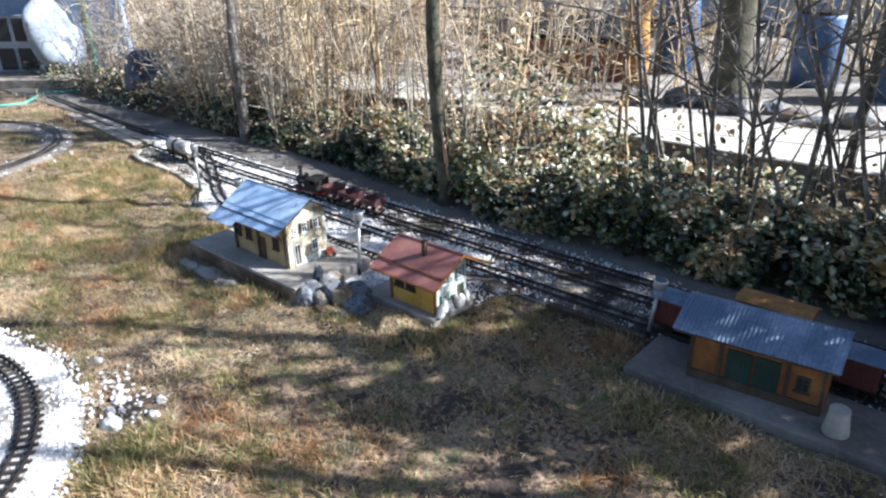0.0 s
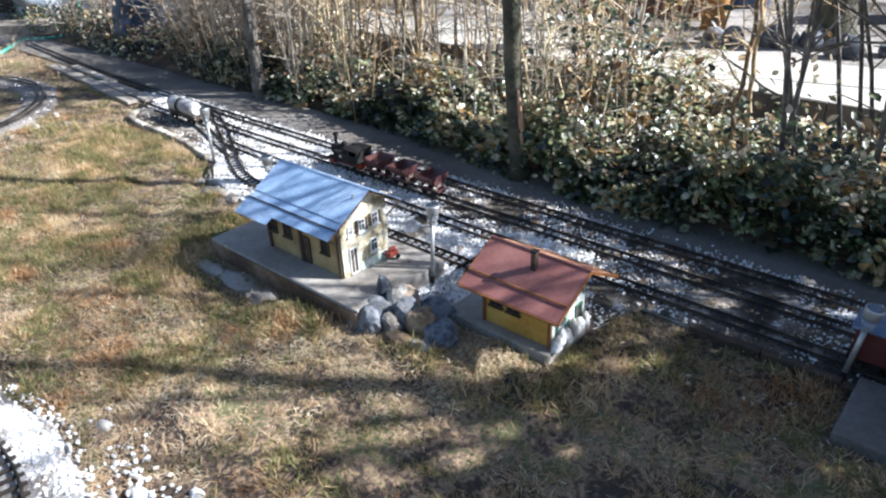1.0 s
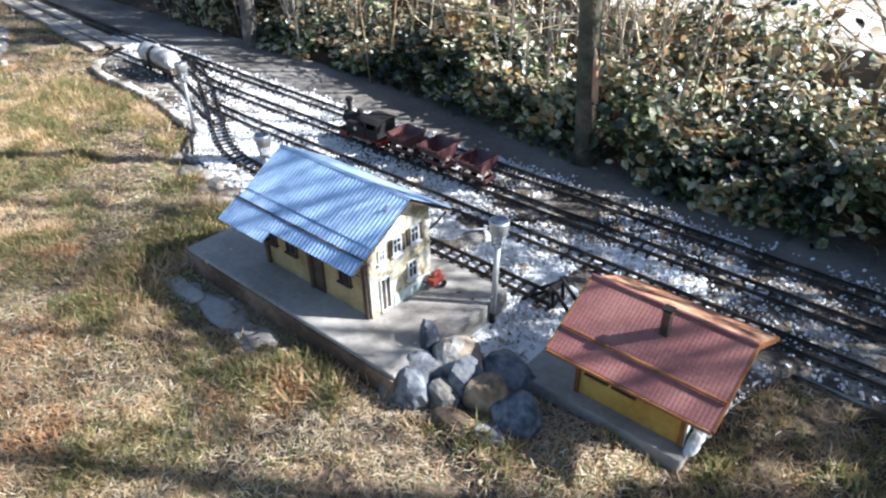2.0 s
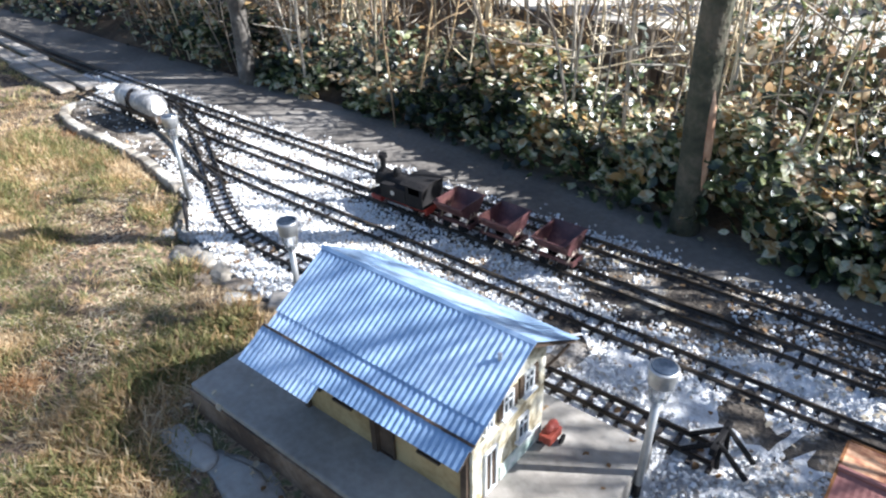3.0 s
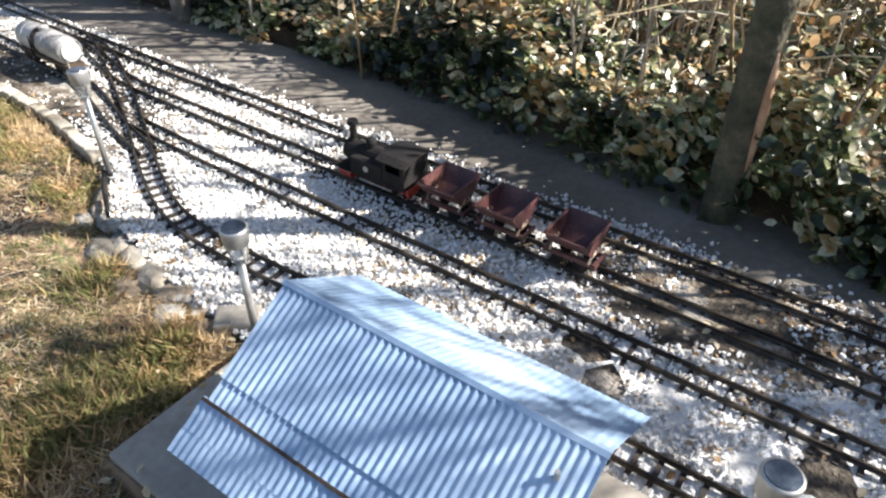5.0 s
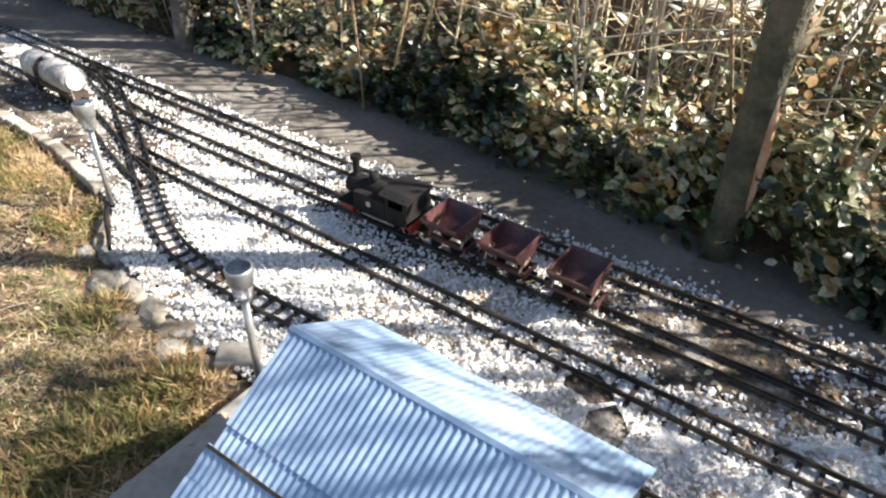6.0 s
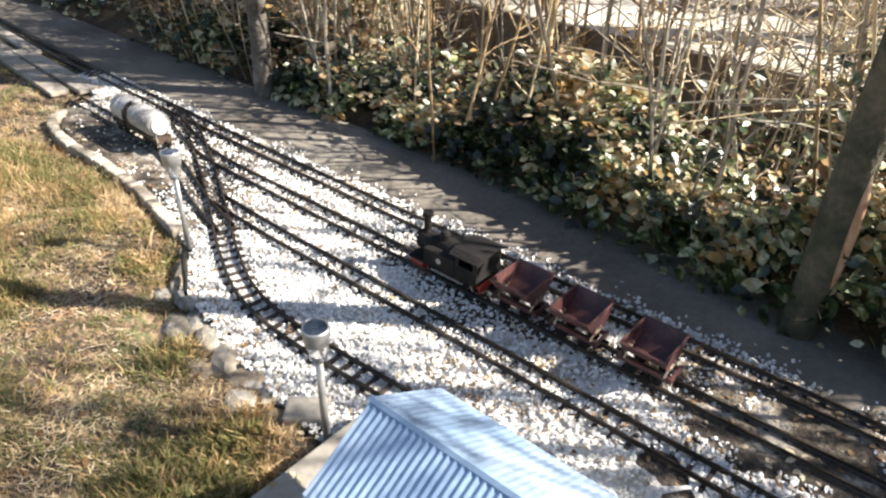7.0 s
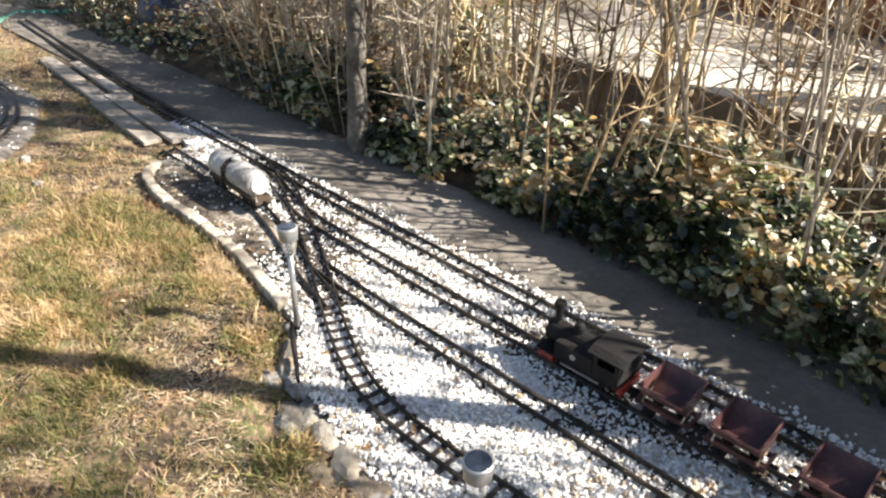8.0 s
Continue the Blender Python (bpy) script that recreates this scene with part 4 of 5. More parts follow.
def bare_tree(at, radius, height, seed, label, lean=(0, 0), first=.35, limbs=9, material=M_bark, bow=0.0, taper=.72):
    rr = random.Random(seed)
    t = thing("bare_tree", at, label, "tree", "bare trees")
    n, wob = 24, .004 if bow else .02
    pts = [(lean[0] * (i / n) + wob * nz(i * .4, seed, 1), lean[1] * (i / n) + bow * smooth(-.3, 1.1, height * i / n) + wob * nz(i * .4, seed + 9, 1), height * i / n - .05) for i in range(n + 1)]
    rad = [radius * (1.25 if i == 0 else 1) * (1 - taper * i / n) for i in range(n + 1)]
    part("trunk", Geo().tube(pts, rad, 12), material, t, "rough bark trunk", True)
    for k in range(limbs):
        g = tw = Geo()
        f = first + (1 - first) * (k + rr.random() * .6) / limbs
        i = min(n - 1, int(f * n))
        base = Vector(pts[i])
        a = rr.uniform(0, 6.28)
        L = height * rr.uniform(.25, .45) * (1.15 - f * .5)
        path = wander(base, (math.cos(a), math.sin(a), rr.uniform(.35, 1.0)), L, 7, .22, rr, .05)
        r0 = rad[i] * .5
        g.tube(path, [r0 * (1 - .8 * q / 7) for q in range(8)], 6)
        for q in range(2, 8):
            for _ in range(2):
                a = rr.uniform(0, 6.28)
                sub = wander(path[q], (math.cos(a), math.sin(a), rr.uniform(-.1, .8)), L * rr.uniform(.2, .5), 5, .3, rr)
                tw.tube(sub, [r0 * .28 * (1 - .75 * u / 5) + .0008 for u in range(6)], 4, False)
                for u in (2, 3, 4):
                    a = rr.uniform(0, 6.28)
                    tw.tube(wander(sub[u], (math.cos(a), math.sin(a), rr.uniform(-.2, .6)), L * .16, 3, .3, rr), [.0022, .0017, .0012, .0008], 3, False)
        part("limb", g, material, t)
    return t


def shrub(at, n, height, spread, seed, label, material, thick=.006, lean=(0, 0), twigs=7, category="shrub"):
    rr = random.Random(seed)
    t = thing("bare_shrub", at, label, category, "bare shrubs of the thicket")
    for _ in range(n):
        g = tw = Geo()
        x, y = rr.gauss(0, spread), rr.gauss(0, spread * .7)
        h = height * rr.uniform(.5, 1.1)
        d = (lean[0] + x * .5 + rr.uniform(-.16, .16), lean[1] + y * .5 + rr.uniform(-.16, .16), 1)
        path = wander((x, y, -.06), d, h, 9, .07, rr)
        r0 = thick * rr.uniform(.5, 1.3)
        g.tube(path, [r0 * (1 - .75 * q / 9) for q in range(10)], 5, False)
        for _ in range(rr.randint(twigs // 2, twigs)):
            q = rr.randint(2, 8)
            a = rr.uniform(0, 6.28)
            sub = wander(path[q], (math.cos(a), math.sin(a), rr.uniform(.1, 1.1)), h * rr.uniform(.10, .28), 4, .25, rr)
            tw.tube(sub, [r0 * .42 * (1 - .7 * u / 4) + .0007 for u in range(5)], 4, False)
            if rr.random() < .6:
                a = rr.uniform(0, 6.28)
                tw.tube(wander(sub[2], (math.cos(a), math.sin(a), rr.uniform(0, .8)), h * .08, 3, .3, rr), [.0018, .0014, .0011, .0008], 3, False)
        part("cane", g, material, t)
    return t


first_tree = bare_tree((-2.306, 2.665, LAWN), .039, 3.4, 1, "slim mossy trunk standing at the foot of the bank", (.08, .06), .58, 9, bow=-.15, taper=.35)
part("bare_wood_strip", Geo().tube([(.036, -.050, .145), (.041, -.058, .20), (.043, -.074, .30), (.042, -.088, .40), (.038, -.098, .47)], [.003, .009, .012, .010, .003], 7), M_heart, first_tree, "pale orange strip of bare wood", True)
bare_tree((-4.41, 2.76, LAWN), .040, 3.2, 2, "slim grey trunk at the edge of the path", (.0, .05), .34, 8, M_greybark)
bare_tree((-1.68, 4.86, .19), .13, 5.0, 3, "thick dark trunk on the pale terrace", (.1, .1), .4, 10)
bare_tree((-.55, 3.35, LAWN), .024, 3.6, 4, "slim dark shade-casting trunk among the shaded bushes", (.1, .0), .25, 10, M_greybark)
bare_tree((.30, 3.1, LAWN), .03, 3.4, 8, "slim dark shade-casting trunk among the shaded bushes", (.1, .1), .25, 6, M_greybark)
# the next three stand out of view, added to throw dappled shade
bare_tree((.95, 2.95, LAWN), .05, 3.8, 5, "slim dark shade-casting trunk among the shaded bushes", (-.1, .1), .25, 10, M_greybark)
bare_tree((1.6, 3.5, LAWN), .06, 4.2, 6, "slim dark shade-casting trunk among the shaded bushes", (.1, .1), .22, 5, M_greybark)
bare_tree((2.4, 3.1, LAWN), .06, 4.4, 7, "slim dark shade-casting trunk among the shaded bushes", (-.2, 0), .22, 4, M_greybark)
bare_tree((-.12, 3.0, LAWN), .02, 3.2, 9, "slim dark shade-casting trunk among the shaded bushes", (-.1, 0), .42, 9, M_greybark)

for i, (x, y, h) in enumerate([(-1.57, 3.12, 1.5), (-1.50, 3.16, 1.3), (-3.35, 3.16, 2.6), (-3.42, 3.22, 2.2), (-4.0, 3.12, 2.8)]):
    bare_tree((x, y, LAWN), .013, h, 60 + i, "tall slim pale stem rising out of the ivy", (.06 * (-1) ** i, -.05), .3, 3 if i < 2 else 7, M_cane)
r3 = random.Random(11)
for i in range(24):
    x = -7.4 + i * .235 + r3.uniform(-.1, .1)
    if -6.98 < x < -6.02:
        continue
    shrub((x, 3.02 + r3.uniform(-.16, .22), -.04), 7, r3.uniform(.6, 1.5) if i % 2 else r3.uniform(1.7, 2.6), .13, 100 + i, "leafless tan shrub growing out of the bank", M_cane if i % 3 == 1 and x > -5.2 else M_twig, .0058, (r3.uniform(-.12, .12), -.06), 6)
for i in range(6):
    x = -1.35 + i * .30 + r3.uniform(-.08, .08)
    shrub((x, 3.08 + r3.uniform(-.12, .2), -.04), 5, r3.uniform(2.4, 3.4), .14, 140 + i, "tall dark leafless shrub on the shaded bank", M_greybark, .013, (r3.uniform(-.1, .1), -.02), 14)
for i in range(20):
    x = -7.4 + i * .27 + r3.uniform(-.1, .1)
    shrub((x, 3.45 + r3.uniform(-.1, .12), -.04), 8, r3.uniform(.9, 1.9), .14, 170 + i, "pale dry canes in the sunlit thicket", M_cane if -5.2 < x < -3.6 or i % 3 == 0 else M_twig, .0068, (r3.uniform(-.1, .1), 0), 16)
for i in range(15):
    x = -5.0 + i * .215 + r3.uniform(-.08, .08)
    if -4.25 < x < -2.75:
        continue
    shrub((x, 3.54 + r3.uniform(-.06, .06), -.04), 12, r3.uniform(.45, .72), .10, 340 + i, "low tangle of pale twigs before the wall", M_cane if i % 3 else M_twig, .0042, (r3.uniform(-.15, .15), 0), 14)
for i in range(18):
    x = -9.0 + i * .40 + r3.uniform(-.1, .1)
    y = 4.75 + r3.uniform(-.1, .15) if -4.4 < x < -2.5 else 5.0 + r3.uniform(-.3, .6)
    shrub((x, y, .18), 12, r3.uniform(1.0, 1.6), .2, 200 + i, "pale dry canes beyond the terrace", M_cane if i % 4 else M_twig, .008, (r3.uniform(-.1, .1), 0), 9)
for i in range(20):
    x = -10.5 + i * .52 + r3.uniform(-.15, .15)
    shrub((x, 6.6 + r3.uniform(-.4, .8), .18), 14, r3.uniform(1.4, 2.1), .28, 260 + i, "grey bare shrub at the back of the yard", M_twig if i % 2 else M_cane, .011, (r3.uniform(-.1, .1), 0), 9)
for i in range(13):
    x = -7.3 + i * .23 + r3.uniform(-.08, .08)
    if -6.98 < x < -6.02:
        continue
    shrub((x, 3.12 + r3.uniform(-.12, .3), -.05), 20, r3.uniform(.8, 1.5), .17, 400 + i, "dense grey-brown leafless shrub along the path", M_twig, .006, (r3.uniform(-.12, .12), -.08), 16)
for i in range(9):
    x = -12.0 + i * .55 + r3.uniform(-.1, .1)
    y = 3.5 + r3.uniform(-.3, .5)
    if -10.2 < x < -7.5 and (x + 8.806) * .62 - (y - 3.004) * .79 > -.75:
        y += 1.5
    shrub((x, y, -.05), 16, r3.uniform(1.2, 2.2), .24, 230 + i, "tangled grey-brown shrub at the far end of the path", M_twig, .008, (r3.uniform(-.1, .1), -.05), 12)


# ---- leaves, stones and grass ----
def scatter(verts, faces, place, turn, size):
    """Copies of a small shape: n places, n 3x3 turns, n sizes, as one mesh."""
    v = np.asarray(verts, float)
    n, k = len(place), len(v)
    out = np.einsum("nij,kj->nki", turn, v) * np.asarray(size).reshape(n, 1, -1) + np.asarray(place)[:, None, :]
    g = Geo()
    g.v = list(map(tuple, out.reshape(-1, 3)))
    g.f = [tuple(i + k * a for i in f) for a in range(n) for f in faces]
    return g


def turns(n, tilt, r=rng):
    """Random turns about the upright, each then tipped over by up to tilt radians."""
    a, b, c = r.uniform(0, 2 * np.pi, n), r.uniform(-tilt, tilt, n), r.uniform(-tilt, tilt, n)
    ca, sa, cb, sb, cc, sc = np.cos(a), np.sin(a), np.cos(b), np.sin(b), np.cos(c), np.sin(c)
    o, z = np.ones(n), np.zeros(n)
    rz = np.stack([ca, -sa, z, sa, ca, z, z, z, o], 1).reshape(n, 3, 3)
    rx = np.stack([o, z, z, z, cb, -sb, z, sb, cb], 1).reshape(n, 3, 3)
    ry = np.stack([cc, z, sc, z, o, z, -sc, z, cc], 1).reshape(n, 3, 3)
    return rz @ rx @ ry


def facing(n, tilt, r=rng, way=(.42, -.14, .90)):
    """Random turns whose upright leans to the open, sunny side, as living leaves do."""
    w = Vector(way).normalized()
    lean = np.array(Vector((0, 0, 1)).rotation_difference(w).to_matrix())
    return lean[None] @ turns(n, tilt, r)


LEAF_V = [(0, 0, 0), (-.30, .35, .07), (-.24, .72, .05), (0, 1, -.06), (.24, .72, .05), (.30, .35, .07), (0, .5, 0)]
LEAF_F = [(0, 6, 1), (1, 6, 2), (2, 6, 3), (3, 6, 4), (4, 6, 5), (5, 6, 0)]
def leaf_height(a, b):
    """The ivy stands like a low hedge with a steep front; behind it the soil is nearly bare up to the wall."""
    tall = .21 + .04 * smooth(-4.2, -3.1, a) + .08 * smooth(-2.7, -2.1, a)
    b = b - foot(a) * (1 - smooth(2.9, 3.3, b))
    back = 1 - (.85 if a < -2.7 else .5) * smooth(3.02, 3.16, b)
    return smooth(2.67, 2.745, b) * tall * max(.4, .9 + .9 * nz(a, b, 2.3, 12)) * back


n = 92000
x = rng.uniform(-9.5, 3.0, n)
y = 2.70 + .95 * rng.beta(1.0, 1.7, n)
y = y + np.array([foot(a) * (1 - smooth(2.9, 3.3, b)) for a, b in zip(x, y)])
keep = [(a > -4.4 or rng.random() < .10 + .90 * smooth(-5.4, -4.4, a)) and nz(a, b, 2.6, 8) > -.30 - .2 * (a > -2.2) and rng.random() < 1 - .93 * smooth(3.02, 3.12, b) * (1 - smooth(-2.8, -2.4, a)) for a, b in zip(x, y)]
x, y = x[keep], y[keep]
high = np.array([leaf_height(a, b) for a, b in zip(x, y)])
z = np.array([bank_top(a, b) for a, b in zip(x, y)]) + .006 + high * rng.uniform(.0, 1, len(x)) ** .4
solid("ivy", scatter(LEAF_V, LEAF_F, np.stack([x, y, z], 1), facing(len(x), .62), rng.uniform(.022, .052, len(x))), M_ivy,
      "dense glossy dark green ivy covering the bank", "ivy", kind="stuff", smooth=True)

def leafy(name, n, lo, hi, size, seed, label, dense, material=M_ivy):
    """Loose leaves hanging through the thicket; dense gives the share kept at a place."""
    lr = np.random.default_rng(seed)
    p = np.stack([lr.uniform(lo[0], hi[0], n), lr.uniform(lo[1], hi[1], n), lr.uniform(lo[2], hi[2], n)], 1)
    p = p[[lr.random() < dense(*q) for q in p]]
    return solid(name, scatter(LEAF_V, LEAF_F, p, (facing(len(p), .7, lr) if material is M_ivy else turns(len(p), 1.3, lr)), lr.uniform(*size, len(p))), material, label, "leaves", kind="stuff", smooth=True)


def thicket_share(x, y, z):
    top = .28 + .08 * (1 - smooth(2.98, 3.10, y)) + .14 * smooth(-3.1, -2.4, x) + .50 * smooth(-2.6, -2.2, x) * (1 - smooth(-1.55, -1.15, x)) * (1 - smooth(2.98, 3.08, y))
    clump = .30 + .25 * (1 - smooth(2.95, 3.08, y)) + 2.4 * noise.noise(Vector((x * 2.1, y * 2.1, z * 2.4 + 7)))
    return max(0, clump) * (1 - smooth(.6 * top, top, z)) * (.25 + .75 * smooth(-5.4, -4.4, x)) * (1 - .6 * smooth(-1.5, -1.1, x)) * (1 - .95 * smooth(3.00, 3.10, y) * (1 - smooth(-2.8, -2.4, x)))


leafy("climbing_ivy", 34000, (-7.5, 2.80, .05), (.2, 3.4, 1.15), (.022, .046), 41, "green leaves climbing through the bare thicket", thicket_share)
leafy("hanging_dead_leaves", 14000, (-7.5, 2.82, .05), (.2, 3.55, .8), (.022, .050), 43, "curled tan dead leaves caught in the thicket", lambda x, y, z: max(0, .3 + 1.6 * noise.noise(Vector((x * 2.4, y * 2.4 + 5, z * 2.2)))) * (1 - smooth(.22, .45 + .2 * smooth(-3.0, -2.4, x), z)) * (1 - .85 * smooth(3.02, 3.12, y) * (1 - smooth(-2.8, -2.4, x))), M_brownleaf)

leafy("wall_foot_leaves", 4500, (-5.0, 3.40, .0), (-1.85, 3.66, .5), (.026, .055), 47, "pale leaves massed at the foot of the wall", lambda x, y, z: max(0, .45 + 1.8 * noise.noise(Vector((x * 2.3, y * 2, z * 2 + 3)))) * (1 - smooth(.3, .5, z)) * (1 - smooth(-4.45, -4.25, x) * (1 - smooth(-2.7, -2.4, x))))

n = 7000
x, y = rng.uniform(-6.6, 2.2, n), 2.735 + .95 * rng.beta(1.1, 2.6, n)
y = y + np.array([foot(a) * (1 - smooth(2.9, 3.3, b)) for a, b in zip(x, y)])
z = np.array([max(bank_top(a, b), LAWN + .018) + leaf_height(a, b) * rng.uniform(.75, 1.1) for a, b in zip(x, y)]) + .004
solid("dead_leaves", scatter(LEAF_V, LEAF_F, np.stack([x, y, z], 1), turns(n, .6), rng.uniform(.02, .045, n)), M_brownleaf,
      "brown dead leaves lying among the ivy", "leaves", kind="stuff", smooth=True)


def on_slab(x, y):
    return (-2.83 < x < -2.0 and 1.38 < y < 1.81) or (-1.86 < x < -1.45 and 1.59 < y < 1.85) or (-.79 < x < .21 and 1.77 < y < 2.01)


OCT_V = [(1, 0, 0), (-.9, .1, 0), (.1, .8, .1), (0, -.85, -.1), (.1, .1, .62), (0, 0, -.6), (.6, .55, .3), (-.5, -.5, .35)]
bm = bmesh.new()
for p in OCT_V:
    bm.verts.new(p)
res = bmesh.ops.convex_hull(bm, input=bm.verts)
bm.verts.index_update()
OCT_F = [tuple(v.index for v in f.verts) for f in bm.faces]
bm.free()
px, py, pz, ps = [], [], [], []
while len(px) < 31000:
    a = rng.uniform(-5.1, 0.9)
    f = bed_front(a)
    b = rng.uniform(f, 2.475)
    # fewer pale stones where the bed is dirty or its shade is painted
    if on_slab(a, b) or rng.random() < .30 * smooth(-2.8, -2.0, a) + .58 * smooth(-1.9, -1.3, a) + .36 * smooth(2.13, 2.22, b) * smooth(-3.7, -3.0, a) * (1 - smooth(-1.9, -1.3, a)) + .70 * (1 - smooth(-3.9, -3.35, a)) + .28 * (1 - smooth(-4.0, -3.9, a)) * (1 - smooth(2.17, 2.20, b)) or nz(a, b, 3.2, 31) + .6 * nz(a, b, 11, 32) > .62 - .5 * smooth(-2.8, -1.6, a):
        continue
    px.append(a), py.append(b), pz.append(BED + rng.uniform(.000, .0075)), ps.append(rng.uniform(.0030, .0082))
for (cx, cy), r, (ra, rb), (a0, a1) in LOOPS:
    for _ in range(9800 if cy < 0 else 400):
        w, q = radians(rng.uniform(a0, a1)), math.sqrt(rng.uniform(ra * ra, rb * rb))
        px.append(cx + q * math.cos(w)), py.append(cy + q * math.sin(w)), pz.append(LAWN + .014), ps.append(rng.uniform(.0045, .010))
for u, w in rng.normal(0, 1, (130, 2)):
    px.append(-1.95 + .13 * u), py.append(.63 + .035 * w - .22 * .13 * u), pz.append(LAWN + .012), ps.append(rng.uniform(.003, .010))
while len(px) < 42200:
    a, b = rng.uniform(-4.6, -.4), 2.45 + .12 * rng.beta(1, 4.5)
    if nz(a, b, 5, 33) > -.05:
        px.append(a), py.append(b), pz.append(LAWN + rng.uniform(.016, .022)), ps.append(rng.uniform(.003, .0085))
px, py, pz, ps = map(np.array, (px, py, pz, ps))
line = np.array([p[:2] for pts in TRACKS.values() for p in resample(pts, .02)])
near = np.array([np.min((line[:, 0] - a) ** 2 + (line[:, 1] - b) ** 2) < .040 ** 2 for a, b in zip(px, py)])
back = py > 2.03
pz[near & ~back] -= .0045
pz[near & back] -= .0005
ps[near] *= .85
solid("ballast_stones", scatter(OCT_V, OCT_F, np.stack([px, py, pz], 1), turns(len(px), 1.5), ps), M_stone,
      "loose white and grey crushed stones", "gravel", kind="stuff")

n = 2000
x = np.concatenate([rng.uniform(-5.0, .6, 1400), rng.uniform(-2.7, .3, 600)])
y = np.array([rng.uniform(bed_front(a) - .4, 2.47) if i < 1400 else rng.uniform(2.12, 2.47) for i, a in enumerate(x)])
z = np.array([(.012 if -2.82 < a < -2.01 and 1.39 < b < 1.80 else BED + .006) if b > bed_front(a) or on_slab(a, b) else LAWN + .014 for a, b in zip(x, y)])
keep = ~np.array([(-2.67 < a < -2.13 and 1.37 < b < 1.76) or (-1.76 < a < -1.4 and 1.55 < b < 1.89) or (-1.86 < a < -1.45 and 1.59 < b < 1.85) or (-.79 < a < .21 and 1.77 < b < 2.1) for a, b in zip(x, y)])
solid("dead_leaves", scatter(LEAF_V, LEAF_F, np.stack([x, y, z], 1)[keep], turns(int(keep.sum()), .4), rng.uniform(.008, .022, int(keep.sum()))), M_brownleaf,
      "small brown leaf scraps on the ballast and lawn", "leaves", kind="stuff", smooth=True)

BLADE_V = [(-.05, 0, 0), (.05, 0, 0), (.035, .12, .55), (-.035, .12, .55), (0, .45, 1)]
BLADE_F = [(0, 1, 2, 3), (3, 2, 4)]


def lawn_ok(x, y):
    if on_slab(x, y) or y > bed_front(x) - .015 and x > -5.2 or y > 2.42:
        return False
    for (cx, cy), r, (ra, rb), aa in LOOPS:
        if ra - .05 < math.hypot(x - cx, y - cy) < rb - .03:
            return False
    return True


gx, gy, gh = [], [], []
while len(gx) < 170000:
    a, b = rng.uniform(-7.2, .6), rng.uniform(-.3, 2.4)
    if a < -4.5 and rng.random() < .5 or not lawn_ok(a, b):
        continue
    lush = .45 + nz(a, b, 1.3, 20) + .8 * nz(a, b, 5, 21) + 16 * tussock(a, b)
    if rng.random() > .10 + lush:
        continue
    k = int(rng.integers(4, 14))
    h = rng.uniform(.012, .028) * (1 + .9 * max(0, lush - .5))
    for u, w, q in zip(rng.normal(0, .011, k), rng.normal(0, .011, k), rng.uniform(.6, 1.3, k)):
        if lawn_ok(a + u, b + w):
            gx.append(a + u), gy.append(b + w), gh.append(h * q)
while len(gx) < 250000:
    a, b = rng.uniform(-4.7, -2.2), rng.uniform(.75, 1.95)
    lush = .40 + nz(a, b, 1.3, 20) + .8 * nz(a, b, 5, 21) + 20 * tussock(a, b)
    if rng.random() > lush or not lawn_ok(a, b):
        continue
    h = rng.uniform(.012, .026) * (1 + .8 * max(0, lush - .5))
    for u, w, q in zip(rng.normal(0, .009, 8), rng.normal(0, .009, 8), rng.uniform(.6, 1.3, 8)):
        if lawn_ok(a + u, b + w):
            gx.append(a + u), gy.append(b + w), gh.append(h * q)
for cx, cy, rad, count in [(-3.27, 1.645, .07, 500), (-3.0, 1.62, .06, 350), (-2.2, 1.33, .10, 500), (-1.61, .50, .15, 2300), (-1.50, .43, .10, 500), (-2.96, 1.47, .10, 400), (-3.66, 1.80, .06, 250), (-2.93, 1.36, .10, 700), (-2.86, 1.22, .12, 500), (-1.35, 1.52, .12, 400), (-.6, 1.62, .15, 500)]:
    for u, w in rng.normal(0, rad * .5, (count, 2)):
        if lawn_ok(cx + u, cy + w):
            gx.append(cx + u), gy.append(cy + w), gh.append(rng.uniform(.025, .055))
gx, gy, gh = np.array(gx), np.array(gy), np.array(gh)
gz = np.array([ground_z(a, b) for a, b in zip(gx, gy)]) - .001
solid("grass", scatter(BLADE_V, BLADE_F, np.stack([gx, gy, gz], 1), turns(len(gx), .95), np.stack([gh * 1.1, gh * 1.1, gh], 1)), M_grass,
      "thin dry lawn grass, straw-coloured with green patches", "grass", kind="stuff")


M_straw = mat("dead_straw", [(.20, .14, .075), (.44, .34, .20), (.62, .53, .37), (.38, .23, .12)], 2.4, 12, .75, bump=0, island=.5, stops=[.25, .42, .60, .80], gain=1.8)
sx, sy = [], []
while len(sx) < 60000:
    a, b = (rng.uniform(-4.8, -1.2), rng.uniform(.3, 2.0)) if len(sx) < 36000 else (rng.uniform(-7.2, .6), rng.uniform(-.2, 2.4))
    if lawn_ok(a, b) and rng.random() < .35 + 1.1 * nz(a, b, 2.2, 51) + .9 * nz(a, b, 8, 52):
        sx.append(a), sy.append(b)
sx, sy = np.array(sx), np.array(sy)
sz = np.array([ground_z(a, b) for a, b in zip(sx, sy)]) + rng.uniform(.002, .008, len(sx))
STRAW_V = [(-.045, -.5, 0), (.045, -.5, 0), (.04, .1, .10), (-.04, .1, .10), (0, .5, .02)]
solid("dead_straw", scatter(STRAW_V, BLADE_F, np.stack([sx, sy, sz], 1), turns(len(sx), .35), rng.uniform(.010, .027, len(sx))), M_straw,
      "flattened pale straw and leaf litter on the lawn", "straw", kind="stuff")


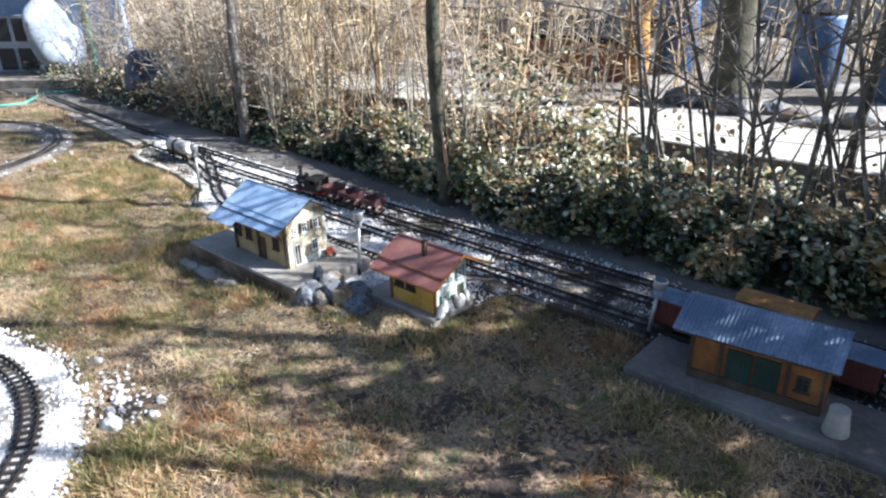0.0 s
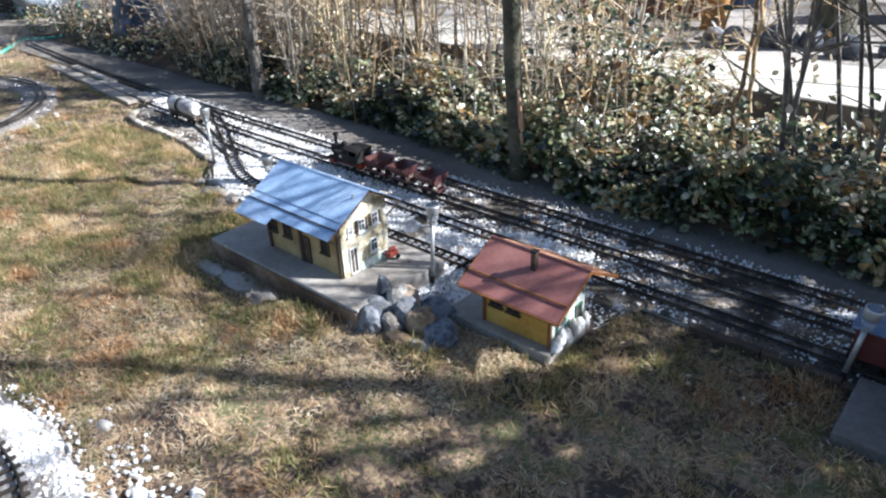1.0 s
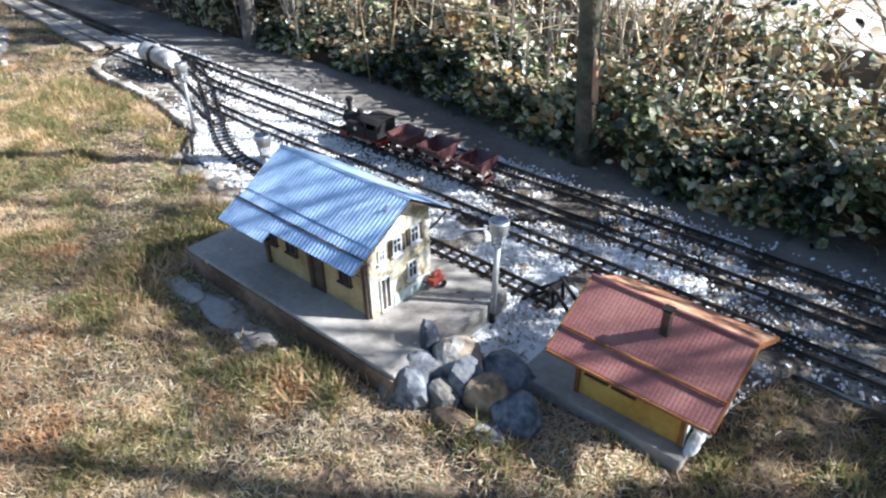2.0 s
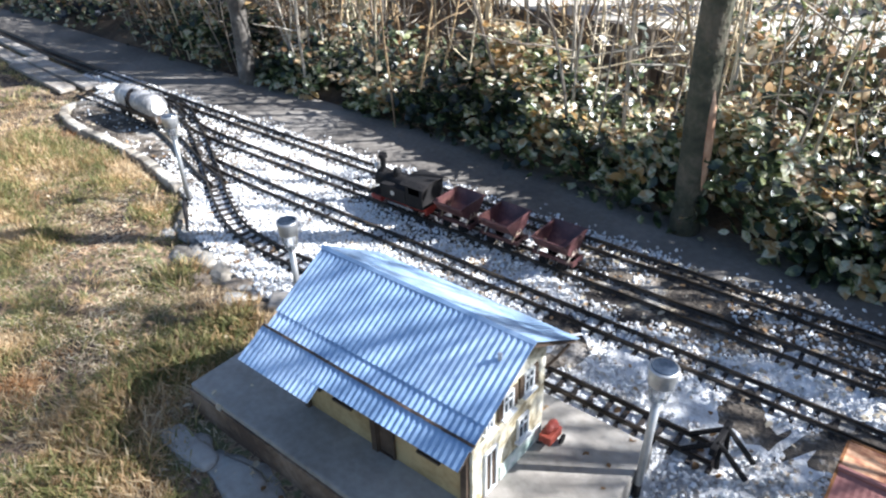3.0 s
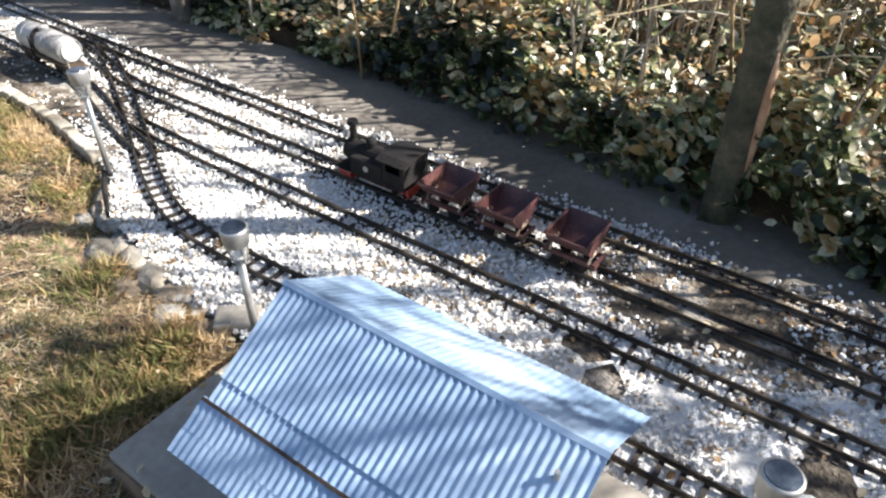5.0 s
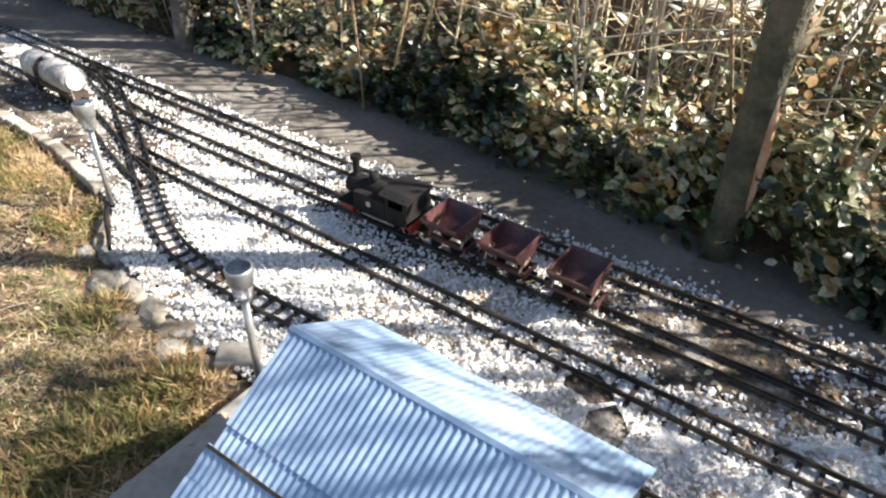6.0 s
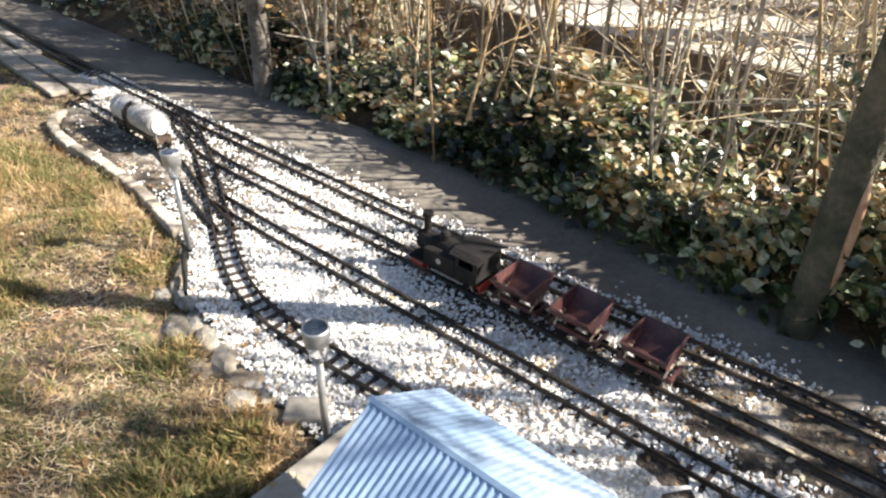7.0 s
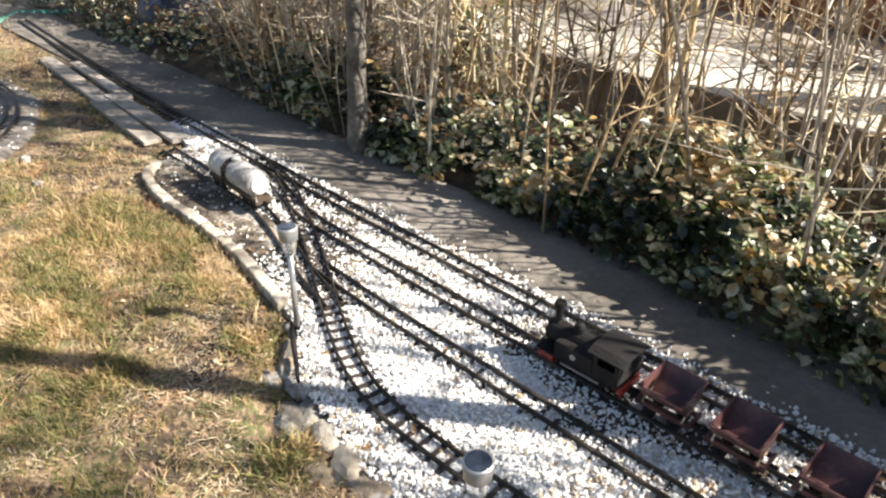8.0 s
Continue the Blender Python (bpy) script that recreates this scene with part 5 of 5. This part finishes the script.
# ---- unseen evergreen shrubs, added to shade the goods station, tracks and bank ----
def evergreen(at, r, h, count, seed):
    rr = random.Random(seed)
    t = thing("unseen_shade_shrub", at, "unseen evergreen shrub added to cast shade on the tracks", "shrub", "evergreen shrubs")
    for k in range(7):
        part("stem", Geo().tube(wander((rr.uniform(-.1, .1), rr.uniform(-.1, .1), -.05), (rr.uniform(-.35, .35), rr.uniform(-.35, .35), 1), h * .9, 8, .12, rr), [.022 * (1 - .09 * q) for q in range(9)], 6), M_bark, t)
    lr = np.random.default_rng(seed)
    c = lr.normal(size=(count, 3))
    c /= np.linalg.norm(c, axis=1)[:, None]
    c *= lr.uniform(.35, 1, count)[:, None] ** .5
    c = c[[nz(a * 2.2 + seed, b * 2.2 + d * 1.7, 1, seed) > -.05 for a, b, d in c]]
    p = c * np.array([r, r * .8, h * .48]) + np.array([0, 0, h * .56])
    g = scatter(LEAF_V, LEAF_F, p, turns(len(p), 1.3, lr), lr.uniform(.05, .11, len(p)))
    part("foliage", g, M_ivy, t, "glossy dark leaves", True)
    return t


# all stand out of view towards the sun, placed only for their shadows
evergreen((.98, 2.74, LAWN), .48, 2.0, 3600, 30)
evergreen((.40, 2.92, LAWN), .40, 1.40, 3000, 34)
evergreen((1.25, 3.05, LAWN), .62, 2.6, 4200, 31)
evergreen((1.95, 3.25, LAWN), .55, 2.2, 3400, 32)
evergreen((1.40, 4.50, .19), .66, 3.1, 1500, 35)
evergreen((2.25, 4.45, .19), .70, 3.4, 1500, 36)


# ---- the far end: hut, sheeting, hose; things on the terrace ----
hut = thing("garden_hut", (-8.806, 3.004, LAWN), "small white-framed garden hut at the far end of the path", "hut", rz=-52)
part("wall", Geo().box((-.30, 0.05, .85), (.10, 1.75, 1.7)), M_hutwall, hut, "blue-grey boarded wall", bevel=.01)
part("deck", Geo().box((.18, .05, .06), (.85, 1.75, .10)), M_plank, hut, "dark timber deck", bevel=.01)
d = part("door", Geo().box((-.02, -.28, .42), (.05, .52, .62)), M_shadewhite, hut, "white door with dark panes", bevel=.006)
for u, z, w, h in ((-.40, .57, .19, .25), (-.16, .57, .19, .25), (-.40, .25, .19, .24), (-.16, .25, .19, .24)):
    part("pane", Geo().box((.008, u, z), (.008, w, h)), M_pane, d)
part("door_post", Geo().tube([(.02, .02, .11), (.02, .04, .5), (.02, .0, .78)], .035, 8), M_white, hut)
part("roof", Geo().box((-.10, .05, 1.75), (.9, 2.0, .08), 0, 8), M_brownwall, hut, "brown roof", bevel=.01)
part("corner_post", Geo().box((.50, .89, .6), (.06, .06, 1.2)), M_hose, hut, "green corner post", bevel=.006)
solid("plastic_sheet", lump(9, .20, .24, .36, .55, 4), M_shadewhite, "crumpled white plastic sheeting on the hut's deck", "sheet", at=(-8.50, 3.17, .045), smooth=True)
solid("garden_hose", Geo().tube([(-7.55, 3.02, -.03), (-7.75, 2.85, -.045), (-7.9, 2.62, -.045), (-7.45, 2.28, -.045), (-7.6, 1.9, -.045), (-8.1, 1.7, -.045)], .016, 8), M_hose,
      "green garden hose lying on the ground", "hose", smooth=True)
r5 = random.Random(3)
for i, (x, y) in enumerate([(-6.9, 2.1), (-6.6, 2.25), (-7.2, 2.35), (-6.2, 2.2)]):
    shrub((x, y, LAWN), 6, .28, .03, 300 + i, "small dry weed stalk by the tracks", M_cane, .003, (0, 0), 5, "weed")

post = thing("wooden_post", (-2.42, 5.0, .19), "yellow-orange peeled wooden post on the terrace", "post")
part("shaft", Geo().tube([(0, 0, -.05), (.01, 0, .3), (-.02, .01, .6), (.02, 0, 1.0)], [.085, .075, .07, .06], 12), M_yellow, post, "", True)
part("stub", Geo().tube([(0, 0, .55), (.13, 0, .85)], [.04, .03], 8), M_yellow, post)


def barrel(at, r, h):
    t = thing("water_barrel", at, "faded blue plastic barrel behind the thicket", "barrel", "blue barrels")
    part("body", Geo().tube([(0, 0, 0), (0, 0, .03), (0, 0, h * .3), (0, 0, h * .5), (0, 0, h * .7), (0, 0, h - .03), (0, 0, h)], [r * .88, r * .95, r, r * 1.02, r, r * .95, r * .88], 20), M_blue, t, "ribbed blue body", True)
    part("lid", Geo().tube([(0, 0, h), (0, 0, h + .02)], [r * .9, r * .86], 20), M_black, t)
    return t


barrel((-2.55, 6.0, .19), .16, .62)
barrel((-1.42, 6.0, .19), .18, .55)
barrel((-.75, 5.7, .19), .18, .5)
for i in range(14):
    solid("rubble_stone", lump(70 + i, r5.uniform(.06, .14), r5.uniform(.05, .1), r5.uniform(.04, .09)), M_rock, "grey stone lying behind the terrace", "rock", "terrace stones",
          at=(-2.3 + i * .19 + r5.uniform(-.05, .05), 4.62 + r5.uniform(-.1, .2), .185))
shed = thing("wood_store", (-3.42, 5.30, .19), "low dark red-brown boarded wood store beyond the thicket", "shed")
for i in range(9):
    part("board", Geo().box((-.72 + i * .18, 0, .17 + .01 * nz(i, 2, 1.3)), (.172, .04, .36)), M_brownwall, shed)
part("roof", Geo().box((0, .28, .39), (1.75, .72, .04), 0, 0, 8), M_black, shed, "dark felt roof")
for x in (-.78, .78):
    part("corner_post", Geo().box((x, .55, .19), (.05, .05, .42)), M_brownwall, shed)

M_tarp = mat("dark_tarpaulin", [(.010, .014, .028), (.018, .026, .050), (.035, .05, .09)], 4, 40, .5, 0, .5, .012)
heap = thing("covered_heap", (-6.50, 3.16, LAWN), "low heap under a dark blue tarpaulin beside the path", "heap")
part("tarpaulin", lump(12, .44, .25, .26, .22, 4), M_tarp, heap, "creased dark blue tarpaulin", True)
for i, (x, y) in enumerate([(-.30, -.20), (.05, -.26), (.32, -.18)]):
    part("weight_stone", Geo().add([(a + x, b + y, c) for a, b, c in lump(95 + i, .05, .04, .05).v], lump(95 + i, .05, .04, .05).f), M_rock, heap, "grey stone holding the sheet down")

# ---- sleepers ----
for t, places, mid in LATE:
    low = -.014 if mid[0] < -5 else -.0055 if abs(mid[1] - 2.25) < .2 else (-.003 if mid[1] > 1.8 and mid[0] > -4.2 else .0005)
    for i, p in enumerate(places):
        a, b = places[max(i - 1, 0)], places[min(i + 1, len(places) - 1)]
        ob = new("sleeper", TIE)
        ob.parent = t
        ob.matrix_basis = pose(p[0] - mid[0], p[1] - mid[1], low, 0, 0, math.degrees(math.atan2(b[1] - a[1], b[0] - a[0])))
